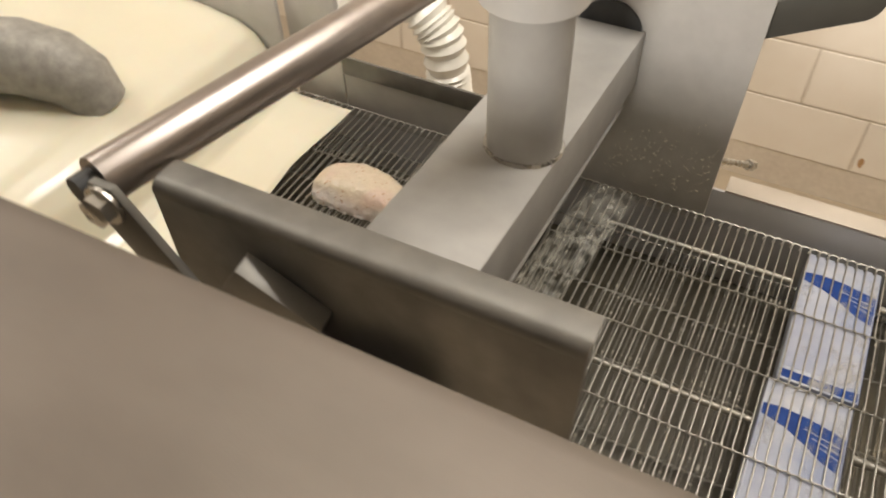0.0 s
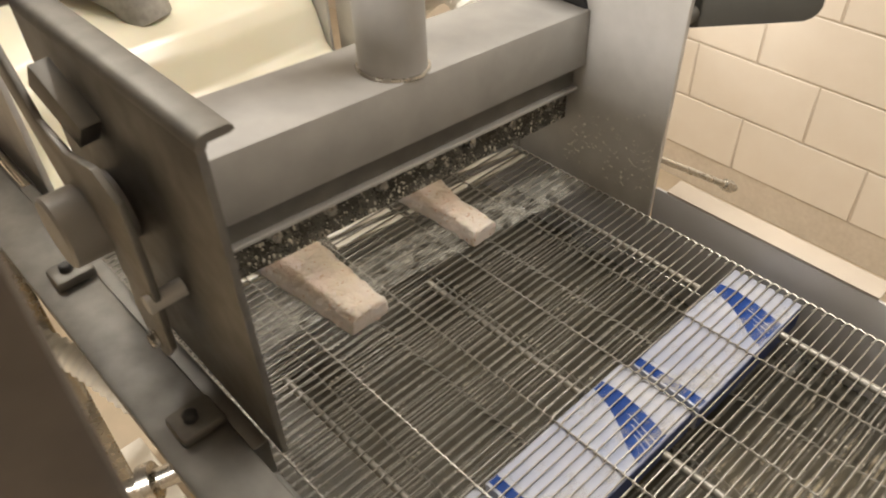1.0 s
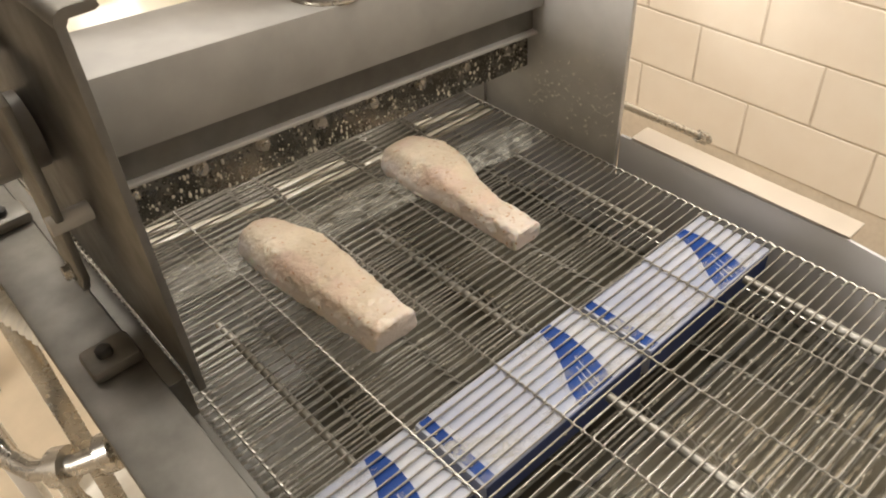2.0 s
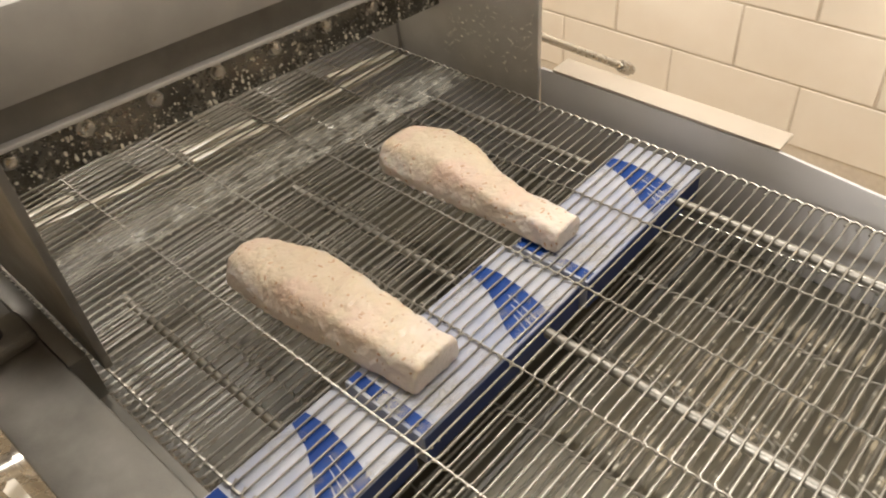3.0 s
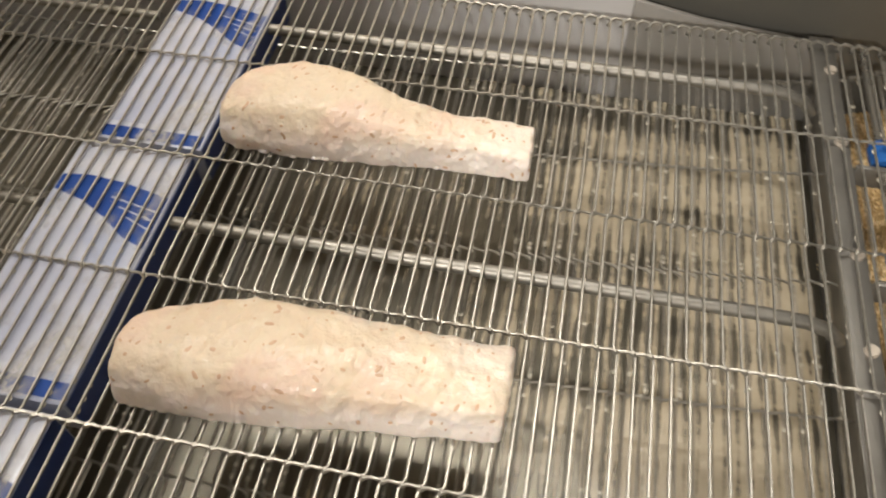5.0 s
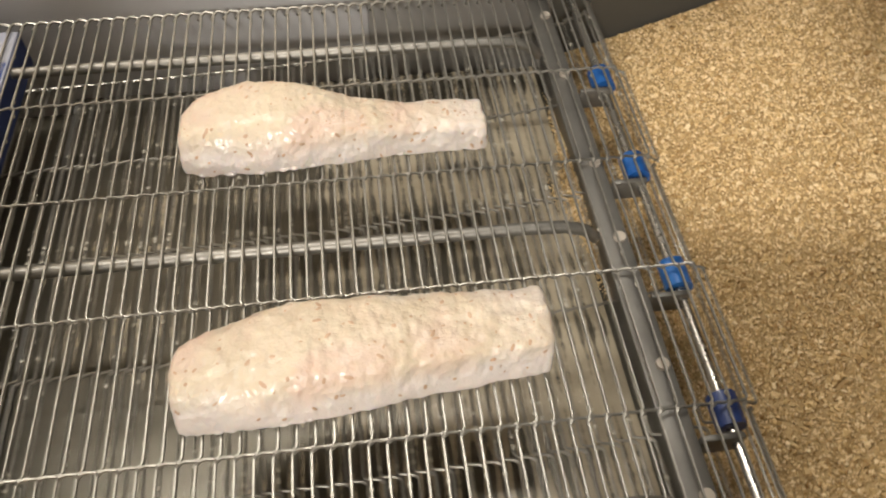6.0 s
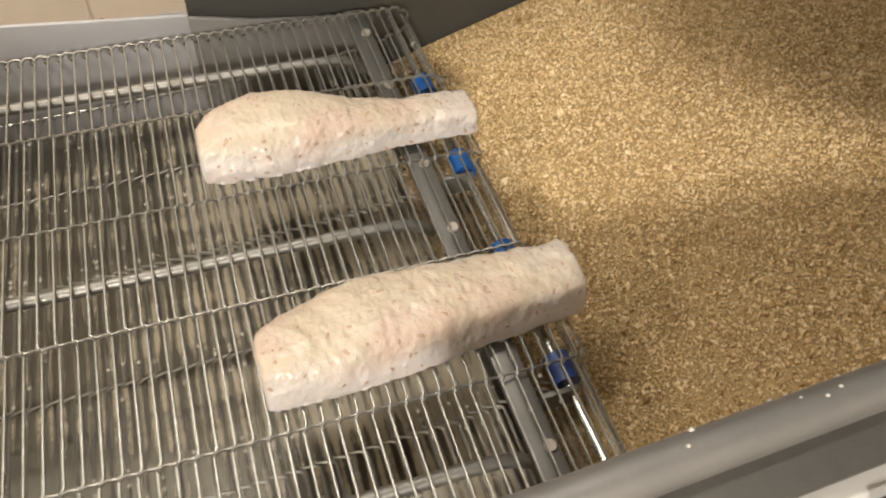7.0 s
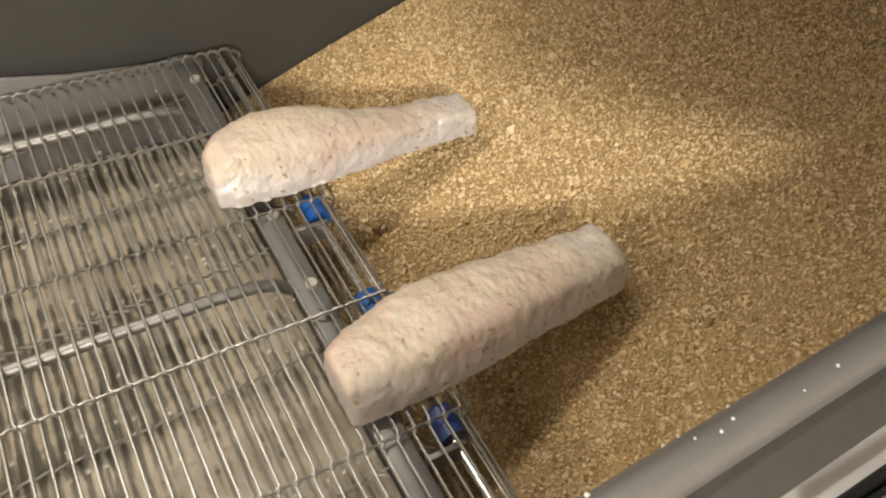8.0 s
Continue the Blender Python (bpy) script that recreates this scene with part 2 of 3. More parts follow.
def tube(points, radius, sides=10, bm=None, caps=True, radii=None):
    """A round bar along a line of points."""
    bm = bm or bmesh.new()
    pts = [Vector(p) for p in points]
    rings = []
    side = None
    for i, p in enumerate(pts):
        way = (pts[min(i + 1, len(pts) - 1)] - pts[max(i - 1, 0)]).normalized()
        if side is None:
            side = way.orthogonal().normalized()
        side = (side - way * side.dot(way)).normalized()
        other = way.cross(side)
        r = radii[i] if radii else radius
        rings.append([bm.verts.new(p + r * (math.cos(a) * side + math.sin(a) * other)) for a in (2 * math.pi * k / sides for k in range(sides))])
    for u, v in zip(rings, rings[1:]):
        for k in range(sides):
            bm.faces.new((u[k], u[(k + 1) % sides], v[(k + 1) % sides], v[k]))
    if caps:
        bm.faces.new(rings[0][::-1])
        bm.faces.new(rings[-1])
    return bm


def hex_bolt(at, way, size, bm=None):
    """A hexagon head on a washer."""
    bm = bm or bmesh.new()
    a, w = Vector(at), Vector(way).normalized()
    tube((a, a + w * size * 0.25), size * 1.25, 16, bm)
    tube((a + w * size * 0.25, a + w * size * 0.9, a + w * size), size, 6, bm, radii=(size, size, size * 0.85))
    return bm


# ---- room ----
FLOOR_Z, WALL_Y, CEIL_Z = -1.15, 2.15, 1.95
X0, X1, Y0 = -3.0, 3.2, -3.4
solid("floor", block(X0, X1, Y0, WALL_Y + 0.1, FLOOR_Z - 0.1, FLOOR_Z), FLOORM, "tan sealed kitchen floor", "floor", kind="structure", smooth=False)
solid("ceiling", block(X0, X1, Y0, WALL_Y + 0.1, CEIL_Z, CEIL_Z + 0.1), CEILM, "plain white ceiling", "ceiling", kind="structure", smooth=False)
wall = solid("wall_north", block(X0, X1, WALL_Y + 0.004, WALL_Y + 0.14, FLOOR_Z, CEIL_Z), GROUT, "cream painted block wall behind the machine", "wall", kind="structure", smooth=False)
solid("wall_south", block(X0, X1, Y0 - 0.1, Y0, FLOOR_Z, CEIL_Z), BLOCKM, "cream painted wall", "wall", kind="structure", smooth=False)
solid("wall_west", block(X0 - 0.1, X0, Y0, WALL_Y + 0.1, FLOOR_Z, CEIL_Z), BLOCKM, "cream painted wall", "wall", kind="structure", smooth=False)
solid("wall_east", block(X1, X1 + 0.1, Y0, WALL_Y + 0.1, FLOOR_Z, CEIL_Z), BLOCKM, "cream painted wall", "wall", kind="structure", smooth=False)

# ---- breading line: frame and steel ----
W = 0.61          # belt width
ROW = W / 5       # chain rows
PITCH = 0.0127
SPEED = 0.166
NOSE_X, NOSE_R = 1.016, 0.016
TAIL_X = -0.80


def tilt(bm):
    """The cross members stand a little higher on the near side."""
    for v in bm.verts:
        v.co.z += 0.08 * (0.63 - v.co.y)
    return bm


housing = thing("batter_applicator", "grey stainless batter applicator housing over the belt", "food machine")
# Darker than the far plate: the cover's shade is put into its colour
near_plate = part("side_plate", prism([(-0.190, 0.06), (0.164, 0.03), (0.174, 0.424), (-0.190, 0.424)], "y", -0.012, -0.004, 0.001), DARK, housing, "near side steel plate, coloured dark for shade")
fl = bmesh.new()
bead = [(-0.012, 0.424)] + [(-0.001 - 0.011 * math.cos(a), 0.426 + 0.011 * math.sin(a)) for a in np.linspace(0, math.pi / 2, 7)]
prism(bead + [(0.016, 0.4365), (0.021, 0.4345), (0.022, 0.4305), (0.018, 0.4285), (-0.001, 0.4285), (-0.004, 0.424)], "x", -0.190, 0.174, 0, fl)
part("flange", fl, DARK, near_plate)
far_plate = part("side_plate", prism([(-0.085, -0.03), (0.175, -0.03), (0.19, 0.55), (-0.07, 0.55)], "y", 0.632, 0.640, 0.001), STEEL, housing)
part("box_beam", tilt(block(-0.085, 0.037, -0.008, 0.631, 0.188, 0.272, 0.002)), DULL, housing)
# Set-back strip coloured dark for the shade between beam and lip
part("dark_gap", tilt(block(-0.07, 0.016, -0.008, 0.631, 0.148, 0.188)), DARK, housing)
blade = part("splash_plate", tilt(prism([(0.000, 0.088), (0.007, 0.088), (0.007, 0.148), (0.000, 0.148)], "y", -0.008, 0.631, 0.0008)), WETSTEEL, housing, "splash-covered dark lower plate")
part("lip", tilt(block(0.0075, 0.026, -0.008, 0.631, 0.1435, 0.1485, 0.001)), STEEL, housing)
for i in range(8):
    y = 0.034 + 0.0785 * i
    part("bolt", tilt(hex_bolt((0.007, y, 0.126), (1, 0, 0), 0.0075)), BRIGHT, blade)
specks = bmesh.new()
rnd = random.Random(8)
for i in range(620):
    y, z = rnd.uniform(0.0, 0.625), 0.090 + 0.054 * rnd.random() ** 1.4
    s = 0.0004 + 0.0018 * rnd.random() ** 2.2
    bmesh.ops.create_icosphere(specks, subdivisions=1, radius=s, matrix=Matrix.Translation((0.0072, y, z + 0.08 * (0.63 - y))) @ Matrix.Diagonal((0.5, 1, rnd.uniform(0.8, 2.0), 1)))
for i in range(160):
    x, z = rnd.uniform(0.01, 0.17), rnd.uniform(0.01, 0.10) ** 1.0
    bmesh.ops.create_icosphere(specks, subdivisions=1, radius=rnd.uniform(0.0005, 0.0014), matrix=Matrix.Translation((x, 0.632, z + 0.06 * rnd.random() ** 3)))
tagged(part("batter_specks", specks, DRIP, housing, "small pale batter splashes"), kind="stuff")
spout = part("spout", tube([(-0.005, 0.316, 0.285), (-0.005, 0.316, 0.62)], 0.041, 40), DULL, housing, "round steel spout")
part("weld_bead", tube([(-0.005 + 0.042 * math.cos(a), 0.316 + 0.042 * math.sin(a), 0.298 - 0.0037 * math.sin(a)) for a in np.linspace(0, 2 * math.pi, 40)], 0.0028, 6), BRIGHT, spout)
part("clamp_ring", tube([(-0.005, 0.316, 0.472), (-0.005, 0.316, 0.476), (-0.005, 0.316, 0.518), (-0.005, 0.316, 0.522)], 0.057, 40, radii=(0.046, 0.053, 0.053, 0.046)), STEEL, spout)
# Black disc on the plate stands in for the unlit inside of a hole
part("port", tube([(-0.012, 0.626, 0.262), (-0.012, 0.6315, 0.262)], 0.045, 30), BLACK, far_plate, "round port, its dark inside a black disc")
bar = prism([(0.0, -0.026), (0.139, -0.026)] + [(0.139 + 0.026 * math.sin(a), -0.026 * math.cos(a)) for a in np.linspace(0.2, math.pi - 0.2, 9)] + [(0.139, 0.026), (0.0, 0.026)], "y", -0.006, 0.006, 0.0015)
bmesh.ops.transform(bar, matrix=pose(0.158, 0.652, 0.305, 0, -11, 27), verts=bar.verts)
part("bracket_arm", bar, PANEL, housing, "dark flat steel arm with a rounded end")
part("stud", tube([(0.172, 0.640, 0.30), (0.172, 0.675, 0.302)], 0.012, 12), DARK, housing)

# lever with its shaft on the near plate
lever = part("lever", prism([(-0.218, 0.442), (-0.206, 0.462), (-0.184, 0.462), (-0.172, 0.444), (-0.11, 0.345), (-0.05, 0.335), (0.02, 0.352), (0.062, 0.335), (0.062, 0.25), (0.045, 0.13), (0.02, 0.10), (-0.012, 0.105), (-0.02, 0.15), (-0.004, 0.24), (-0.03, 0.27), (-0.10, 0.255), (-0.15, 0.33)], "y", -0.050, -0.042, 0.0015), DARK, housing, "bent dark steel lever plate")
part("shaft_collar", tube([(-0.060, -0.016, 0.250), (-0.060, -0.083, 0.250), (-0.060, -0.086, 0.250)], 0.040, 32, radii=(0.040, 0.040, 0.037)), RIMM, lever)
part("bolt", hex_bolt((0.012, -0.050, 0.125), (0, -1, 0), 0.009), BRIGHT, lever)
part("pin", tube([(0.048, -0.016, 0.205), (0.048, -0.056, 0.205)], 0.010, 16), STEEL, lever)
part("bolt", hex_bolt((-0.195, -0.050, 0.444), (0, -1, 0), 0.014), BRIGHT, lever)
tab = block(-0.036, 0.044, -0.012, 0.010, -0.017, 0.017, 0.0015)
bmesh.ops.transform(tab, matrix=pose(-0.074, -0.026, 0.374, 0, 34, 6), verts=tab.verts)
part("tab", tab, DARK, housing, "tilted steel tab")

roller = thing("press_roller", "polished steel roller across the belt inlet", "roller")
part("tube", tube([(-0.226, -0.030, 0.438), (-0.093, 0.615, 0.428)], 0.0215, 32), ROLLERM, roller)
part("journal", tube([(-0.232, -0.046, 0.438), (-0.229, -0.029, 0.438)], 0.012, 16), BLACK, roller)

rod = thing("tie_rod", "thin threaded tie rod with nuts beside the wall", "rod")
part("shank", tube([(0.135, 0.640, 0.084), (0.220, 0.808, -0.034)], 0.0056, 10), BRIGHT, rod)
part("nut", tube([(0.210, 0.788, -0.020), (0.217, 0.803, -0.0305)], 0.0095, 6), BRIGHT, rod)
part("nut", tube([(0.139, 0.648, 0.0784), (0.145, 0.660, 0.070)], 0.0095, 6), DARK, rod)

# near cover of the machine
cover = thing("machine_cover", "large brushed stainless cover with rounded edges", "machine cover")
shell = prism([(-1.3, -0.72), (0.435, -0.72), (0.421, -0.174), (-1.3, -0.174)], "z", 0.33, 0.620, 0.011)
for v in shell.verts:
    if v.co.z < 0.4 and v.co.x > 0:
        v.co.x -= 0.05
part("shell", shell, COVER, cover)
part("seam", block(-1.29, 0.395, -0.1745, -0.1725, 0.348, 0.354), DARK, cover)
for x in (-1.2, -0.5):
    part("post", block(x, x + 0.05, -0.60, -0.55, FLOOR_Z, 0.332), DARK, cover)
# ---- batter tank upstream ----
def batter_sheet():
    prof = [(-1.09, 0.175), (-0.85, 0.168), (-0.72, 0.155), (-0.66, 0.142), (-0.625, 0.122), (-0.603, 0.092), (-0.592, 0.058), (-0.583, 0.032), (-0.565, 0.018), (-0.53, 0.0145), (-0.47, 0.012), (-0.452, 0.009), (-0.445, 0.005)]
    fine = []
    for (a, b), (c2, d) in zip(prof, prof[1:]):
        fine += [(a + (c2 - a) * k / 4, b + (d - b) * k / 4) for k in range(4)]
    fine.append(prof[-1])
    bm = bmesh.new()
    ys = np.linspace(0.012, 0.602, 46)
    rows = []
    for n, y in enumerate(ys):
        edge = min(1.0, min(n, 45 - n) / 2.5)
        drop = 0.012 * (1 - math.sqrt(1 - (1 - edge) ** 2))
        rows.append([bm.verts.new((x + 0.010 * noise.noise(Vector((x * 3, y * 9, z * 4))) + 0.006 * math.sin(y * 11) * (x > -0.5), y, max(0.005, z * (1 + 0.08 * (0.6 - y)) - drop + 0.004 * noise.noise(Vector((x * 7, y * 6, 3)))))) for x, z in fine])
    for a, b in zip(rows, rows[1:]):
        for k in range(len(fine) - 1):
            bm.faces.new((a[k], a[k + 1], b[k + 1], b[k]))
    for r in (rows[0], rows[-1]):
        low = [bm.verts.new((v.co.x, v.co.y, 0.005)) for v in r]
        for k in range(len(fine) - 1):
            bm.faces.new((r[k], r[k + 1], low[k + 1], low[k]))
    return bm


tank = thing("batter_tank", "cream batter pouring over a steel weir onto the belt", "batter tank")
part("batter", batter_sheet(), CREAM, tank, "thick cream-yellow batter sheet")
part("tank_wall", block(-1.1, -0.57, 0.604, 0.612, -0.05, 0.20, 0.002), STEEL, tank)
part("tank_wall", block(-1.1, -0.48, -0.004, 0.006, -0.05, 0.24, 0.002), STEEL, tank)
part("tank_end", block(-1.12, -1.10, -0.01, 0.62, -0.05, 0.42, 0.002), STEEL, tank)
solid("feed_pipe", tube([(-1.09, 0.09, 0.232), (-0.97, 0.16, 0.232), (-0.84, 0.23, 0.229), (-0.77, 0.268, 0.222), (-0.725, 0.29, 0.203), (-0.70, 0.302, 0.178), (-0.69, 0.307, 0.14)], 0.05, 24, radii=(0.053, 0.053, 0.054, 0.055, 0.054, 0.05, 0.044)), STONE, "batter-crusted grey feed pipe bending down", "pipe")
rear = thing("inlet_frame", "grey steel frame with an opening behind the belt inlet", "machine frame")
part("lower_plate", block(-0.465, -0.085, 0.628, 0.634, -0.03, 0.080), DULL, rear)
part("stained_strip", block(-0.465, -0.085, 0.622, 0.6275, 0.062, 0.098, 0.002), DARK, rear, "stained dark top strip")
part("post", block(-0.572, -0.468, 0.628, 0.640, -0.03, 0.55, 0.002), STEEL, rear)
part("post", block(-0.115, -0.088, 0.634, 0.640, 0.08, 0.55, 0.002), STEEL, rear)


def ribbed_hose(points, radius, rib, label):
    fine = []
    pts = [Vector(p) for p in points]
    for i in range(len(pts) - 1):
        p0, p1, p2, p3 = pts[max(i - 1, 0)], pts[i], pts[i + 1], pts[min(i + 2, len(pts) - 1)]
        steps = max(4, int((p2 - p1).length / (rib / 4)))
        for k in range(steps):
            t = k / steps
            fine.append(0.5 * (2 * p1 + (p2 - p0) * t + (2 * p0 - 5 * p1 + 4 * p2 - p3) * t * t + (3 * p1 - p0 - 3 * p2 + p3) * t ** 3))
    fine.append(pts[-1])
    return solid("ribbed_hose", tube(fine, radius, 18, radii=[radius * (1 + 0.09 * math.sin(k * math.pi / 2)) for k in range(len(fine))]), HOSE, label, "hose")


ribbed_hose([(-0.74, 0.86, -0.30), (-0.66, 0.86, -0.06), (-0.585, 0.86, 0.04), (-0.49, 0.86, 0.09), (-0.42, 0.86, 0.055), (-0.385, 0.86, -0.05), (-0.36, 0.86, -0.5), (-0.36, 0.86, FLOOR_Z + 0.04)], 0.042, 0.018, "clear ribbed suction hose arching behind the machine")

# ---- belt frame ----
near_rail = thing("frame_rail", "dark steel side rail along the belt with bolted lugs", "machine frame")
part("rail_beam", block(-0.9, 0.90, -0.108, -0.036, 0.036, 0.050, 0.003), DARK, near_rail)
part("rail_web", block(-0.9, 0.90, -0.050, -0.037, -0.045, 0.0355, 0.002), DARK, near_rail)
part("inner_strip", block(-0.9, 0.90, -0.0355, -0.018, -0.05, -0.012, 0.001), DARK, near_rail)
part("gap_strip", block(-0.5, 0.150, -0.0355, -0.017, -0.0115, 0.046, 0.001), DARK, near_rail)
for x, y in ((0.082, -0.062), (-0.245, -0.060)):
    lug = part("lug", prism([(x - 0.022, y - 0.026), (x + 0.022, y - 0.026), (x + 0.022, y + 0.026), (x - 0.022, y + 0.026)], "z", 0.050, 0.066, 0.005), DARK, near_rail)
    part("bolt", tube([(x, y - 0.004, 0.066), (x, y - 0.004, 0.073), (x, y - 0.004, 0.075)], 0.0085, 16, radii=(0.0085, 0.0085, 0.006)), BLACK, lug)
part("leg", block(-0.42, -0.385, -0.131, -0.096, FLOOR_Z, 0.0355, 0.004), BRIGHT, near_rail)
part("leg", block(0.80, 0.84, -0.096, -0.056, FLOOR_Z, 0.0355, 0.003), STEEL, near_rail)

far_rail = thing("trough_side", "grey stainless trough side behind the belt", "machine frame")
part("side_panel", prism([(-0.60, -0.165), (0.79, -0.165), (0.79, 0.010), (0.5, 0.036), (0.176, 0.036), (0.176, -0.031), (-0.60, -0.031)], "y", 0.640, 0.645, 0.001), TROUGH, far_rail)
# Trough side continues here in a darker colour, standing for the breader's shade
part("end_panel", prism([(0.7902, -0.165), (1.0, -0.165), (1.0, -0.022), (0.86, -0.006), (0.7902, 0.008)], "y", 0.640, 0.645, 0.001), RIMM, far_rail, "trough side end, darkened as if shaded")
part("ledge", prism([(0.195, 0.640), (0.505, 0.640), (0.505, 0.676), (0.195, 0.676)], "z", 0.0365, 0.0405, 0.001), LEDGE, far_rail, "flat outward ledge")
part("sloped_apron", prism([(0.645, 0.014), (0.69, -0.03), (0.69, -0.034), (0.645, 0.008)], "x", 0.508, 0.788, 0), TROUGH, far_rail)
part("leg", block(0.3, 0.34, 0.646, 0.684, FLOOR_Z, 0.03, 0.003), STEEL, far_rail)
pan = thing("drip_pan", "wet batter-streaked steel drip pan below the belt", "drip pan")
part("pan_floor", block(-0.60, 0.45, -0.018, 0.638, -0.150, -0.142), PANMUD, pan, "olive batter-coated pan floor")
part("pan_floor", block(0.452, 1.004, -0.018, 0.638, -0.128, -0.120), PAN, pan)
part("pan_lip", block(0.9945, 0.9985, -0.018, 0.638, -0.120, -0.062, 0.001), DARK, pan)
part("pan_step", block(0.446, 0.451, -0.018, 0.638, -0.142, -0.120), DARK, pan)

# inlet cross bars just below the belt
for x0, y0, x1, y1 in ((-0.155, 0.010, -0.104, 0.238), (-0.100, 0.252, -0.081, 0.366), (-0.079, 0.378, -0.055, 0.612), (-0.125, 0.255, -0.108, 0.362), (-0.104, 0.500, -0.076, 0.612), (-0.178, 0.04, -0.160, 0.115)):
    solid("cross_strip", prism([(x0 - 0.008, y0), (x0 + 0.008, y0), (x1 + 0.008, y1), (x1 - 0.008, y1)], "z", -0.0065, -0.0014, 0.0012), DRIP, "pale batter-coated strip below the belt", "machine strip", "inlet strips")


def film_sheet(x0, x1, y0, y1, z, n, m, lift):
    bm = bmesh.new()
    grid = [[bm.verts.new((x0 + (x1 - x0) * i / n, y0 + (y1 - y0) * j / m, z + lift * noise.noise(Vector((i * 0.7, j * 0.7, z))))) for j in range(m + 1)] for i in range(n + 1)]
    for i in range(n):
        for j in range(m):
            bm.faces.new((grid[i][j], grid[i + 1][j], grid[i + 1][j + 1], grid[i][j + 1]))
    return bm


def spray_roll():
    """A lumpy roll of foaming batter held on the wires along the air knife."""
    n, m = 26, 170
    bm = bmesh.new()
    grid = []
    for j in range(m + 1):
        y = 0.004 + 0.606 * j / m
        mid = -0.048 + 0.145 * y
        half = 0.036 + 0.006 * noise.noise(Vector((y * 14, 2, 0)))
        row = []
        for i in range(n + 1):
            u = 2 * i / n - 1
            p = Vector((mid + half * u, y, 0.0))
            lump = 0.0028 * noise.noise(p * 90) + 0.0016 * noise.noise(p * 230)
            row.append(bm.verts.new((p.x, y, 0.0005 + 0.0062 * (1 - u * u) + lump * (1 - u ** 4))))
        grid.append(row)
    for a, b in zip(grid, grid[1:]):
        for i in range(n):
            bm.faces.new((a[i], a[i + 1], b[i + 1], b[i]))
    return bm


solid("batter_spray", spray_roll(), MIST, "broken milky batter foam blown across the wires", "batter film", kind="stuff")
part("milk_film", film_sheet(0.452, 0.985, -0.016, 0.636, -0.116, 20, 30, 0.001), MILK, pan, "milky batter film")

# support rods
RODM = material("worn_rod_steel", (0.29, 0.278, 0.25), 0.46, 0.8, (0.20, 0.19, 0.168), 120, 0.9, 0.1, 500, rough_var=0.1)


def support_rod(y, x0, x1):
    pts = [(x0, y, -0.0075), (x1 - 0.06, y, -0.0075), (x1 - 0.03, y, -0.0095), (x1 - 0.012, y, -0.016), (x1, y, -0.028)]
    return solid("support_rod", tube(pts, 0.0056, 12), RODM, "round polished rod carrying the wire belt", "rod", "belt support rods")


for y in (0.549, 0.300, 0.061):
    support_rod(y, 0.437, 0.965)
    solid("support_rod", tube([(0.05, y, -0.0075), (0.322, y, -0.0075)], 0.0045, 10), WIRE, "round rod carrying the wire belt", "rod", "belt support rods")

# cartons wedged under the belt
def smear_sheet(w, l, z):
    bm = bmesh.new()
    grid = [[bm.verts.new((-w + 0.002 + (2 * w - 0.004) * i / 12, -l + 0.002 + (l - 0.004) * j / 28, z + 0.0005 * noise.noise(Vector((i * 0.9, j * 0.9, l))))) for j in range(29)] for i in range(13)]
    for i in range(12):
        for j in range(28):
            bm.faces.new((grid[i][j], grid[i + 1][j], grid[i + 1][j + 1], grid[i][j + 1]))
    return bm


def carton(y0, y1, x0, x1):
    c = thing("carton", "blue and white printed carton wedged under the wire belt", "carton", ((x0 + x1) / 2, y1, -0.0435), "cartons under the belt")
    w, l = (x1 - x0) / 2, y1 - y0
    top = 0.040
    part("box", block(-w, w, -l, 0, 0, top, 0.002), WHITE, c)
    part("end_flap", block(w, w + 0.0006, -l + 0.002, -0.002, 0.001, top - 0.002), NAVY, c)
    swoosh = [(-w + 0.002, -0.040), (-0.5 * w, -0.037), (0.1 * w, -0.040), (w - 0.002, -0.050)]
    swoosh += [(w - 0.002, -0.102), (0.55 * w, -0.094), (0.1 * w, -0.078), (-0.4 * w, -0.064), (-w + 0.002, -0.056)]
    part("print_band", prism(swoosh, "z", top, top + 0.0003), BLUE, c)
    for k in range(3):
        y = -0.056 - 0.009 * k
        part("print_mark", prism([(0.05 * w + 0.2 * k * w, y), (0.9 * w, y - 0.009), (0.9 * w, y - 0.0105), (0.05 * w + 0.2 * k * w, y - 0.0012)], "z", top + 0.0003, top + 0.0006), WHITE, c)
    part("print_panel", block(-w + 0.003, w - 0.003, max(-l + 0.022, -0.214), -0.122, top, top + 0.0003), PALEBLUE, c, "pale lavender panel")
    part("print_line", block(-w + 0.002, w - 0.002, max(-l + 0.003, -0.234), max(-l + 0.016, -0.221), top, top + 0.0003), BLUE, c)
    part("batter_smear", smear_sheet(w, l, top + 0.0012), SMEAR, c, "white batter smear")
    return c


carton(0.376, 0.612, 0.334, 0.432)
carton(0.132, 0.370, 0.326, 0.428)
carton(-0.028, 0.126, 0.322, 0.424)

# nose bar and blue rollers
nose = thing("nose_bar", "grey cross bar with bolts and blue rollers at the belt end", "machine part")
part("cross_bar", block(0.962, 0.985, -0.03, 0.635, -0.0125, -0.007, 0.001), DARK, nose)
for y in (0.585, 0.49, 0.367, 0.281, 0.16, 0.06):
    part("bolt", tube([(0.977, y, -0.007), (0.977, y, -0.0035)], 0.0050, 12), LEDGE, nose)
